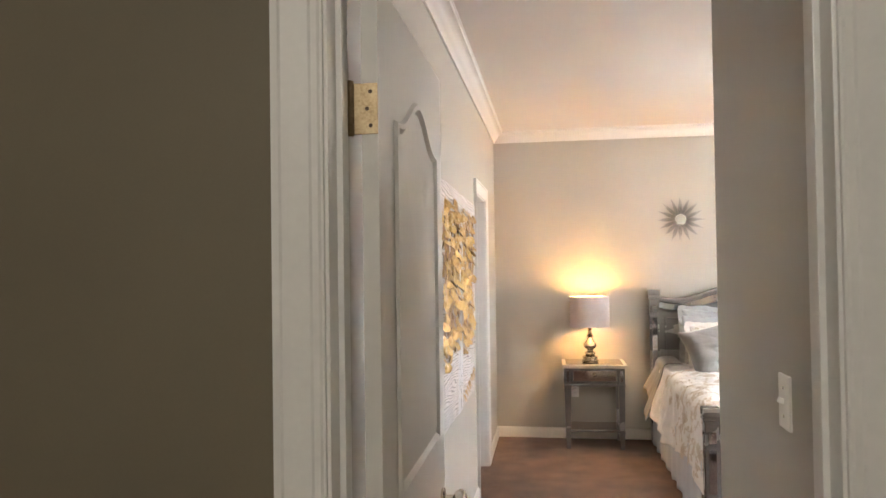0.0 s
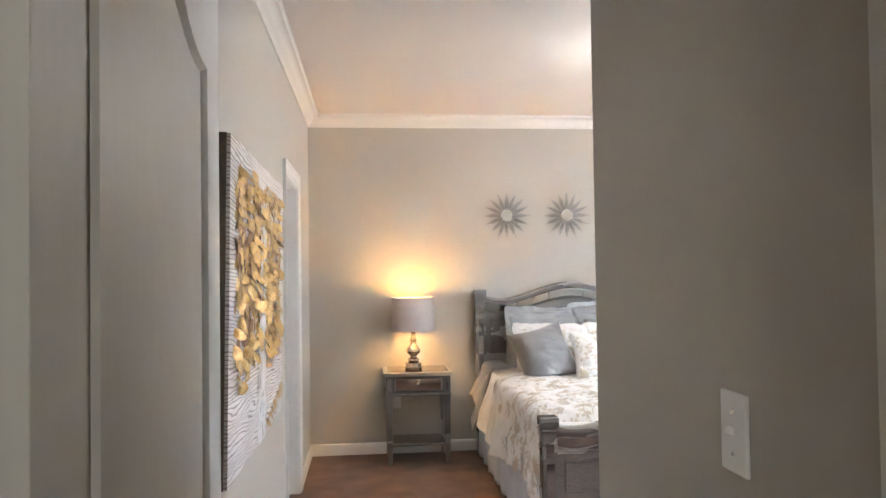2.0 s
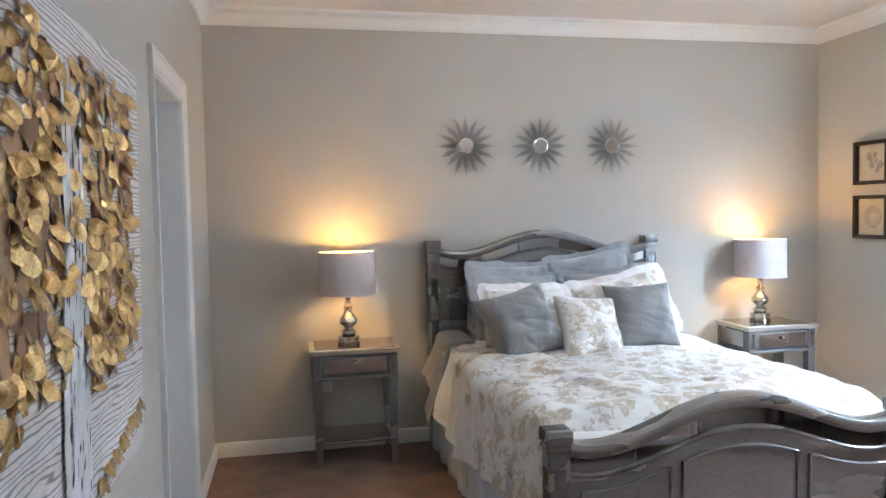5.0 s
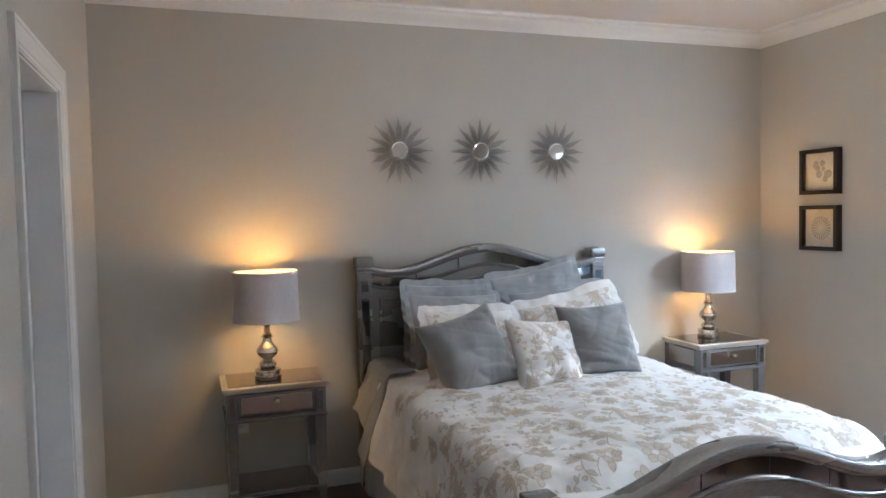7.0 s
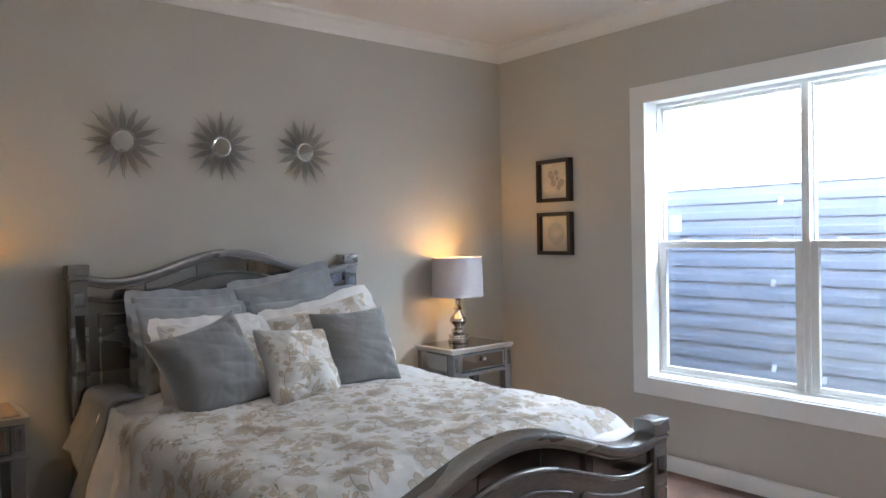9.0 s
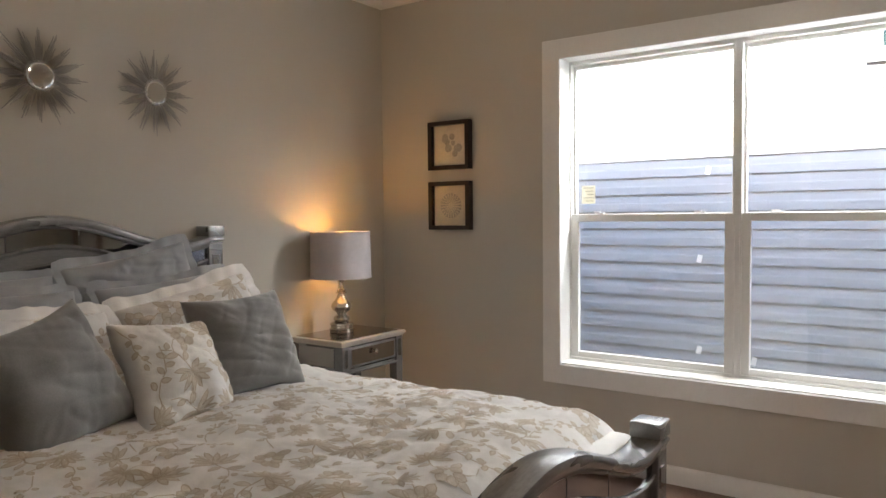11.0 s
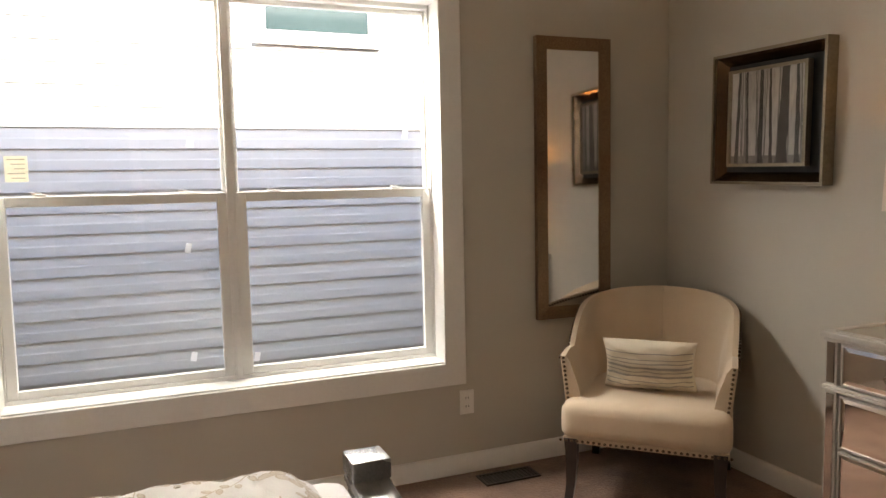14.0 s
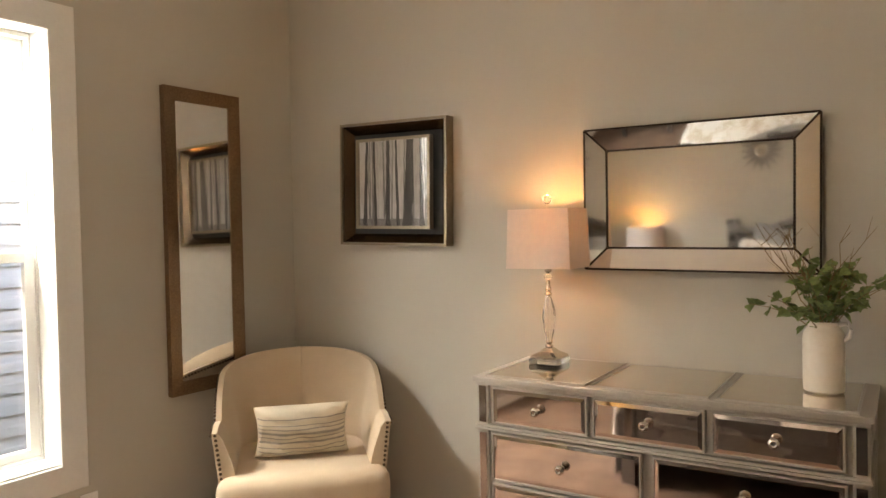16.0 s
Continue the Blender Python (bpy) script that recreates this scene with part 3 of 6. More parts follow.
def bed_end(name, y, post_top, low, crest, bottom, panels_low, out, shift):
    XS = [(-1 + 2 * i / 48) * (out - 0.036) for i in range(49)]
    k = out / 0.746
    end = part(name, arched(XS, lambda x: bottom, wave(low - 0.105, crest - 0.115), y - 0.018, y + 0.018), SILVER_WOOD, bed)
    part("top_rail", moulded(XS, wave(low, crest), y, [(-0.047, -0.036), (-0.05, -0.024), (-0.05, -0.014), (-0.044, -0.005), (-0.025, 0.001), (0.025, 0.001), (0.044, -0.005), (0.05, -0.014), (0.05, -0.024), (0.047, -0.036)]), SILVER_WOOD, end, smooth=True)
    part("top_bead", moulded(XS, wave(low - 0.036, crest - 0.036), y, [(-0.032, -0.016), (-0.038, -0.01), (-0.038, -0.004), (-0.034, 0), (0.034, 0), (0.038, -0.004), (0.038, -0.01), (0.032, -0.016)]), SILVER_WOOD, end, smooth=True)
    part("lower_bead", moulded(XS, wave(low - 0.105, crest - 0.115), y, [(-0.024, -0.02), (-0.027, -0.013), (-0.032, -0.01), (-0.032, -0.004), (-0.028, 0), (0.028, 0), (0.032, -0.004), (0.032, -0.01), (0.027, -0.013), (0.024, -0.02)]), SILVER_WOOD, end, smooth=True)
    part("rail_core", arched(XS, wave(low - 0.107, crest - 0.117), wave(low - 0.048, crest - 0.048), y - 0.016, y + 0.016), SILVER_WOOD, end)
    cuts = [c * k for c in (-0.71, -0.44, -0.18, 0.10, 0.36, 0.71)]
    for a, b in zip(cuts, cuts[1:]):
        xs = [a + 0.003 + (b - a - 0.006) * i / 8 for i in range(9)]
        for f0, f1 in ((y - 0.0205, y - 0.0165), (y + 0.0165, y + 0.0205)):
            part("mirror_strip", arched(xs, wave(low - 0.104, crest - 0.114), wave(low - 0.051, crest - 0.051), f0, f1), MIRROR_GREY, end, "mirrored glass strip")
    # three framed panels
    top = wave(low - 0.175, crest - 0.195)
    for a, b in ((-0.655 * k, -0.30 * k), (-0.245 * k, 0.245 * k), (0.30 * k, 0.655 * k)):
        for side, f in ((-1, y - 0.018), (1, y + 0.018)):
            xs = [a + (b - a) * i / 14 for i in range(15)]
            path = [(a, bottom + panels_low)] + [(x, top(x)) for x in xs] + [(b, bottom + panels_low)]
            pts = [(x, f + side * 0.003, z) for x, z in path] + [(a, f + side * 0.003, bottom + panels_low)]
            part("panel_bead", tube(pts, 0.0075, 8), SILVER_WOOD, end, smooth=True)
    for x, s in ((-out, -1), (out, 1)):
        bed_post(x, y, post_top, end, mirror_side=s)
    end.location.x = shift
    return end


FY, HY = 5.28, 7.445
bed_end("footboard", FY, 0.725, 0.665, 0.805, 0.14, 0.20, 0.715, -0.025)
bed_end("headboard", HY, 1.312, 1.24, 1.365, 0.30, 0.2, 0.748, -0.006)
for s in (-1, 1):
    part("side_rail", boxes((s * 0.765 - 0.014, s * 0.765 + 0.014, FY + 0.03, HY - 0.03, 0.2, 0.36), bevel=0.004), SILVER_WOOD, bed)
part("slat_base", boxes((-0.75, 0.75, FY + 0.03, HY - 0.03, 0.22, 0.25)), DARK_WOOD, bed)

mattress = thing("mattress", pose(BX, 0, 0), "white mattress and base under the bedding", "mattress")
part("box_spring", boxes((-0.745, 0.745, FY + 0.04, HY - 0.05, 0.25, 0.42), bevel=0.03), DUVET, mattress, smooth=True)
part("mattress_body", boxes((-0.745, 0.745, FY + 0.045, HY - 0.05, 0.422, 0.665), bevel=0.05), DUVET, mattress, smooth=True)


def drape(xoff, n, y0, y1, z0, z1, side, amp, freq):
    """Hanging cloth along a side of the bed with soft folds."""
    bm = bmesh.new()
    rows = []
    for j in range(13):
        v = j / 12
        rows.append([bm.verts.new((side * (xoff + amp * v * (0.6 + math.sin(freq * (y0 + (y1 - y0) * i / n)) + 0.5 * math.sin(2.3 * freq * (y0 + (y1 - y0) * i / n) + 1))), y0 + (y1 - y0) * i / n, z1 + (z0 - z1) * v)) for i in range(n + 1)])
    for a, b in zip(rows, rows[1:]):
        for i in range(n):
            bm.faces.new((a[i], a[i + 1], b[i + 1], b[i]))
    return bm


skirt = thing("bed_skirt", pose(BX, 0, 0), "pale blue-grey gathered bed skirt reaching the carpet", "bed skirt")
for s in (-1, 1):
    o = part("skirt_side", drape(0.785, 90, FY + 0.06, HY - 0.10, 0.012, 0.40, s, 0.010, 26), SKIRT, skirt, smooth=True)
    o.modifiers.new("thickness", "SOLIDIFY").thickness = 0.004

# duvet: a soft sheet that lies on the mattress and hangs down both sides
TOP, HALF, DROP = 0.725, 0.775, 0.43
DY0, DY1 = FY + 0.035, 7.08


def duvet_point(s, y):
    """The place on the duvet s metres across from the middle and at y along the bed."""
    a = abs(s)
    r = 0.10
    k = 1 if s >= 0 else -1
    flat = HALF - r
    if a < flat:
        x, z = a, TOP
    elif a < flat + r * math.pi / 2:
        g = (a - flat) / r
        x, z = flat + r * math.sin(g), TOP - r + r * math.cos(g)
    else:
        d = a - flat - r * math.pi / 2
        fold = 0.018 * math.sin(13 * y + 0.7 * k) + 0.012 * math.sin(29 * y + 2)
        x, z = HALF + d * (0.10 + (0.16 * max(0.0, min(1.0, (y - 6.3) / 0.6)) if k < 0 else 0.0)) + fold * min(1, d / 0.2), TOP - r - d
    z += 0.03 * math.exp(-(s / 0.55) ** 2) * (1 if a < flat else 0.4)
    q = max(0.0, 1 - (y - DY0) / 0.22)
    z -= (0.17 * q ** 2.2) * (1.0 if a < HALF + 0.1 else 0.55)
    p = Vector((s * 2.2, y * 2.2, 0))
    soft = noise.noise(p * 1.3) * 0.016 + noise.noise(Vector((s * 9 + y * 3, y * 4.5, 3))) * 0.010 + noise.noise(Vector((s * 16, y * 19, 8))) * 0.0045
    ridge = abs(noise.noise(Vector((s * 5 + y * 2, y * 3 - s, 5)))) * 0.016 + (1 - abs(noise.noise(Vector((s * 2.2 + y * 3, y * 7 - s * 3, 9))))) ** 6 * 0.009
    ridge += (1 - abs(noise.noise(Vector((s * 2.6 + 1.1 * y, y * 13 + s * 1.5, 15))))) ** 5 * 0.011 * (0.5 + noise.noise(Vector((s * 2, y * 2, 21)))) + (1 - abs(noise.noise(Vector((s * 9 - 3 * y, y * 6 + 4 * s, 18))))) ** 7 * 0.006
    if a < flat + 0.06:
        z += soft - ridge * 0.7
    else:
        x += soft * 0.7 - ridge * 0.4
    y2 = y + 0.01 * noise.noise(Vector((s * 6, y * 6, 11)))
    return Vector((k * x, y2, z))


duvet = thing("duvet", pose(BX, 0, 0), "white cotton duvet embroidered with tan flowers, draped over the bed", "duvet")
bm = bmesh.new()
NS, NY = 220, 170
rows = []
for j in range(NY + 1):
    y = DY0 + (DY1 - DY0) * j / NY
    span_l = HALF + DROP - 0.02 + 0.05 * math.sin(3.1 * y) - 0.10 * max(0, (y - 6.5) / 0.5)
    span_r = HALF + DROP - 0.02
    rows.append([bm.verts.new(duvet_point(-span_l + (span_l + span_r) * i / NS, y)) for i in range(NS + 1)])
for a, b in zip(rows, rows[1:]):
    for i in range(NS):
        bm.faces.new((a[i], a[i + 1], b[i + 1], b[i]))
o = part("duvet_cover", bm, DUVET, duvet, smooth=True)
mod = o.modifiers.new("thickness", "SOLIDIFY")
mod.thickness, mod.offset = 0.018, -1

rng = random.Random(5)


def motif(fill, line, put, cu, cv, size, turn, kind):
    """One embroidered motif, laid by put(u, v, lift): petals or leaves round a middle with a stem; filled, with stitched outlines."""
    def to(u, v):
        c, s = math.cos(turn), math.sin(turn)
        return cu + (u * c - v * s) * size, cv + (u * s + v * c) * size

    def stitch(pts, width, lift=0.0022, closed=False):
        n = len(pts)
        pairs = []
        for i, (u, v) in enumerate(pts):
            q = pts[(i + 1) % n] if closed else pts[min(i + 1, n - 1)]
            p = pts[i - 1] if closed else pts[max(i - 1, 0)]
            d = math.atan2(q[1] - p[1], q[0] - p[0]) + math.pi / 2
            pairs.append([line.verts.new(put(*to(u + math.cos(d) * width * k, v + math.sin(d) * width * k), lift)) for k in (-1, 1)])
        for a, b in zip(pairs, pairs[1:] + (pairs[:1] if closed else [])):
            line.faces.new((a[0], a[1], b[1], b[0]))

    def blade(u, v, ang, length, width):
        n = 6
        half = [(i / n * length, width * math.sin(math.pi * min(1, i / n * 0.93 + 0.05)) ** 0.8) for i in range(n + 1)]
        loop = half + [(a, -b) for a, b in reversed(half[1:-1])]
        c, s = math.cos(ang), math.sin(ang)
        world = [(u + a * c - b * s, v + a * s + b * c) for a, b in loop]
        vs = [fill.verts.new(put(*to(a, b), 0.0012)) for a, b in world]
        mid = fill.verts.new(put(*to(u + 0.55 * length * c, v + 0.55 * length * s), 0.0014))
        for i in range(len(vs)):
            fill.faces.new((vs[i], vs[(i + 1) % len(vs)], mid))
        stitch(world, 0.016, closed=True)

    if kind == 0:  # spread flower
        for k in range(9):
            blade(0, 0, -0.3 + k * math.pi / 8 * 1.25, 0.55 + 0.2 * rng.random(), 0.085)
        stitch([(0, 0), (0.0, -0.3), (0.08, -0.6), (0.22, -0.85), (0.5, -1.05)], 0.02)
        blade(0.02, -0.4, -2.5, 0.42, 0.1)
        blade(0.12, -0.65, -0.2, 0.42, 0.1)
    elif kind == 1:  # rose
        for k in range(6):
            blade(0.12 * math.cos(k), 0.12 * math.sin(k), k * math.pi / 3, 0.38, 0.17)
        blade(-0.2, -0.1, -2.6, 0.5, 0.13)
        blade(0.2, -0.2, -0.9, 0.5, 0.13)
        stitch([(0, -0.2), (-0.1, -0.5), (0.05, -0.85), (0.3, -1.05)], 0.018)
    else:  # spray of buds
        stitch([(-0.9, -0.5), (-0.6, -0.25), (-0.3, -0.1), (0.1, -0.12), (0.5, 0.1), (0.8, 0.35)], 0.016)
        for f, a in ((-0.5, 1.2), (-0.25, -1.0), (0.0, 1.1), (0.25, -0.9), (0.5, 1.4), (0.75, 0.2)):
            blade(f, -0.1 + 0.3 * max(0, f), a, 0.28, 0.08)


def duvet_put(u, v, lift):
    v = max(DY0 + 0.012, min(DY1 - 0.012, v))
    p = duvet_point(u, v)
    e = 0.004
    n = (duvet_point(u + e, v) - p).cross(duvet_point(u, v + e) - p).normalized()
    return p + n * lift


bm, bm_line = bmesh.new(), bmesh.new()
step = 0.13
j = 0
v = DY0 + 0.06
while v < DY1 - 0.12:
    u = -(HALF + DROP) + 0.12 + (0.5 * step if j % 2 else 0)
    while u < HALF + DROP - 0.12:
        if not (v > 6.45 and rng.random() < 0.3 + 1.5 * (v - 6.45)) and not (u < -HALF and v > 6.1 and rng.random() < 0.6):
            motif(bm, bm_line, duvet_put, u + rng.uniform(-0.03, 0.03), v + rng.uniform(-0.03, 0.03), rng.uniform(0.075, 0.105), rng.uniform(0, 6.28), rng.choice((0, 0, 1, 2, 2)))
        u += step
    v += step * 0.86
    j += 1
tagged(part("embroidery", bm, EMBROIDERY, duvet, "tan embroidered flowers", smooth=True), kind="stuff")
tagged(part("stitching", bm_line, EMBROIDERY_LINE, duvet, "tan stitched outlines"), kind="stuff")

# turned-out corner of the under sheets beside the headboard
sheet = thing("bed_sheet", pose(BX, 0, 0), "blue-grey satin sheet with a loose corner hanging beside the headboard", "sheet")


def sheet_corner(y0, y1, drop, out, mat, zt, seed):
    """Cloth that lies flat, rolls over the mattress edge and hangs in a few soft folds, longest at its near end."""
    bm = bmesh.new()
    n, m = 30, 34
    flat, r = 0.10, 0.06
    g = []
    for j in range(m + 1):
        row = []
        for i in range(n + 1):
            u = i / n
            hang = drop * (1.0 - 0.72 * u ** 0.8 + 0.04 * math.sin(9 * u))
            s = (flat + r * math.pi / 2 + hang) * j / m
            if s < flat:
                x, z = 0.60 + s, zt
            elif s < flat + r * math.pi / 2:
                a = (s - flat) / r
                x, z = 0.60 + flat + r * math.sin(a), zt - r + r * math.cos(a)
            else:
                d = s - flat - r * math.pi / 2
                w = d / max(0.05, hang)
                x = 0.60 + flat + r + out * w ** 1.2 * (1 - 0.5 * u) + (0.020 * math.sin(11 * u + seed) + 0.008 * math.sin(25 * u + 2)) * min(1.0, d / 0.1)
                z = zt - r - d
            z += 0.007 * noise.noise(Vector((u * 5, s * 9, seed)))
            row.append(bm.verts.new((-x, y0 + (y1 - y0) * u - 0.05 * (s / 0.5) ** 2 * (1 - u), z)))
        g.append(row)
    for a, b in zip(g, g[1:]):
        for i in range(n):
            bm.faces.new((a[i], a[i + 1], b[i + 1], b[i]))
    o = part("sheet_fold", bm, mat, sheet, smooth=True)
    o.modifiers.new("thickness", "SOLIDIFY").thickness = 0.006
    return o


sheet_corner(6.97, 7.38, 0.40, 0.14, SHEET_GREY, 0.742, 0)


# ---- pillows ----
def cushion(w, h, t, seed, flange=0.0, n=60, wrinkle=0.012, ears=0.12):
    """A stuffed cushion in the xz plane, face to -y; its corners draw out into ears."""
    def at(u, v, side):
        e = (1 - abs(u) ** 3.0) * (1 - abs(v) ** 3.0)
        th = t / 2 * max(0.0, e) ** 0.5
        pinch = 1 - ears * (1 - abs(u) ** 2) * abs(v) ** 3 * 0.5
        pinch2 = 1 - ears * (1 - abs(v) ** 2) * abs(u) ** 3 * 0.5
        x, z = u * w / 2 * pinch2, v * h / 2 * pinch
        nz = noise.noise(Vector((u * 2.1 + seed, v * 2.1, side))) * wrinkle * 1.6
        ridge = (1 - abs(noise.noise(Vector((u * 0.7 + seed, v * 2.6 + u * 0.9, side * 3))))) ** 6 * wrinkle * (0.7 - 0.55 * v)
        ridge += (1 - abs(noise.noise(Vector((u * 1.5 - seed, v * 1.2 - u * 0.9, side * 5))))) ** 8 * wrinkle * 0.4
        ridge += (1 - abs(noise.noise(Vector((u * 0.9 + seed, v * 5.5 + u * 1.6, side * 7))))) ** 5 * wrinkle * 0.35 * (0.6 + 0.4 * noise.noise(Vector((u * 2, v * 2, seed))))
        rad = abs(noise.noise(Vector((math.atan2(v, u) * 4 + seed, (u * u + v * v), 4)))) * wrinkle * (u * u + v * v)
        return Vector((x, side * (th + (nz - ridge - rad) * min(1, e * 2.2)), z))
    bm = bmesh.new()
    front, back = [], []
    for j in range(n + 1):
        v = -1 + 2 * j / n
        front.append([bm.verts.new(at(-1 + 2 * i / n, v, -1)) for i in range(n + 1)])
        back.append([bm.verts.new(at(-1 + 2 * i / n, v, 1)) for i in range(n + 1)])
    for g in (front, back):
        for a, b in zip(g, g[1:]):
            for i in range(n):
                bm.faces.new((a[i], a[i + 1], b[i + 1], b[i]))
    bmesh.ops.remove_doubles(bm, verts=bm.verts, dist=0.0006)
    if flange:
        edge = [at(-1 + 2 * i / n, -1, -1) for i in range(n)] + [at(1, -1 + 2 * i / n, -1) for i in range(n)] + [at(1 - 2 * i / n, 1, -1) for i in range(n)] + [at(-1, 1 - 2 * i / n, -1) for i in range(n)]
        k = len(edge)
        inner = [bm.verts.new((p.x * 0.985, 0.0, p.z * 0.985)) for p in edge]
        outer = []
        for i, p in enumerate(edge):
            g = (edge[(i + 1) % k] - edge[i - 1]).normalized()
            nrm = Vector((g.z, 0, -g.x))
            outer.append(bm.verts.new(p + nrm * flange + Vector((0, 0.005 * math.sin(i * 0.7 + seed) + 0.009 * math.sin(i * 0.23), 0.006 * math.sin(i * 0.11 + seed) + 0.003 * math.sin(i * 0.29 + 2 * seed)))))
        for i in range(k):
            bm.faces.new((inner[i], inner[(i + 1) % k], outer[(i + 1) % k], outer[i]))
    return bm, at


def pillow(name, at, w, h, t, mat, label, seed, flange=0.0, floral=False, wrinkle=0.012, ears=0.12):
    root = thing(name, at, label, "pillow", "pillows on the bed")
    bm, surf = cushion(w, h, t, seed, flange, wrinkle=wrinkle, ears=ears)
    part("pillow_cover", bm, mat, root, smooth=True)
    if floral:
        bm, bm_line = bmesh.new(), bmesh.new()

        def put(u, v, lift):
            p = surf(max(-0.97, min(0.97, u / (w / 2))), max(-0.97, min(0.97, v / (h / 2))), -1)
            return p + Vector((0, -lift - 0.0008, 0))
        r = random.Random(seed)
        s = 0.13
        for i in range(int(w / s) + 1):
            for j in range(int(h / s) + 1):
                motif(bm, bm_line, put, -w / 2 + s * (i + 0.35) + r.uniform(-0.02, 0.02), -h / 2 + s * (j + 0.35) + r.uniform(-0.02, 0.02), r.uniform(0.08, 0.115), r.uniform(0, 6.28), r.choice((0, 1, 2)))
        tagged(part("embroidery", bm, EMBROIDERY_PALE, root, "tan embroidered flowers", smooth=True), kind="stuff")
        tagged(part("stitching", bm_line, EMBROIDERY_LINE, root, "tan stitched outlines"), kind="stuff")
    return root


pillow("pillow_sham", pose(1.83, 7.30, 0.93, -14, 2, 3), 0.50, 0.44, 0.14, GREY_SATIN, "blue-grey satin pillow sham leaning on the headboard", 3, 0.035, wrinkle=0.016)
pillow("pillow_sham", pose(2.41, 7.30, 1.0, -14, -10, -4), 0.54, 0.42, 0.14, GREY_SATIN, "blue-grey satin pillow sham tilted against the headboard", 7, 0.035, wrinkle=0.016)
pillow("pillow_sham", pose(1.83, 7.15, 0.90, -22, 3, 4), 0.54, 0.42, 0.14, GREY_SATIN, "blue-grey satin pillow sham in the second row", 11, 0.03, wrinkle=0.016)
pillow("pillow_sham", pose(2.47, 7.15, 0.91, -20, -4, -4), 0.58, 0.40, 0.14, GREY_SATIN, "blue-grey satin pillow sham in the second row", 13, 0.03, wrinkle=0.016)
pillow("pillow_sham", pose(1.84, 6.90, 0.86, -30, 3, 6), 0.52, 0.39, 0.16, DUVET, "white pillow sham embroidered with tan flowers", 17, 0.045, True)
pillow("pillow_sham", pose(2.445, 6.95, 0.90, -26, -11, -6), 0.56, 0.37, 0.16, DUVET, "white pillow sham embroidered with tan flowers, tilted", 19, 0.045, True)
pillow("throw_pillow", pose(1.705, 6.65, 0.87, -26, -13, 10), 0.42, 0.43, 0.25, GREY_CLOTH, "slate grey velvet throw pillow leaning back", 23, wrinkle=0.010, ears=0.3)
pillow("throw_pillow", pose(2.405, 6.64, 0.885, -27, -2, -8), 0.39, 0.40, 0.25, GREY_CLOTH, "slate grey velvet throw pillow, slightly slumped", 29, wrinkle=0.010, ears=0.3)
pillow("throw_pillow", pose(2.07, 6.57, 0.845, -36, 5, 2), 0.365, 0.40, 0.2, DUVET, "small white throw pillow embroidered with tan flowers", 31, 0, True, ears=0.3)
# ---- bedside tables ----


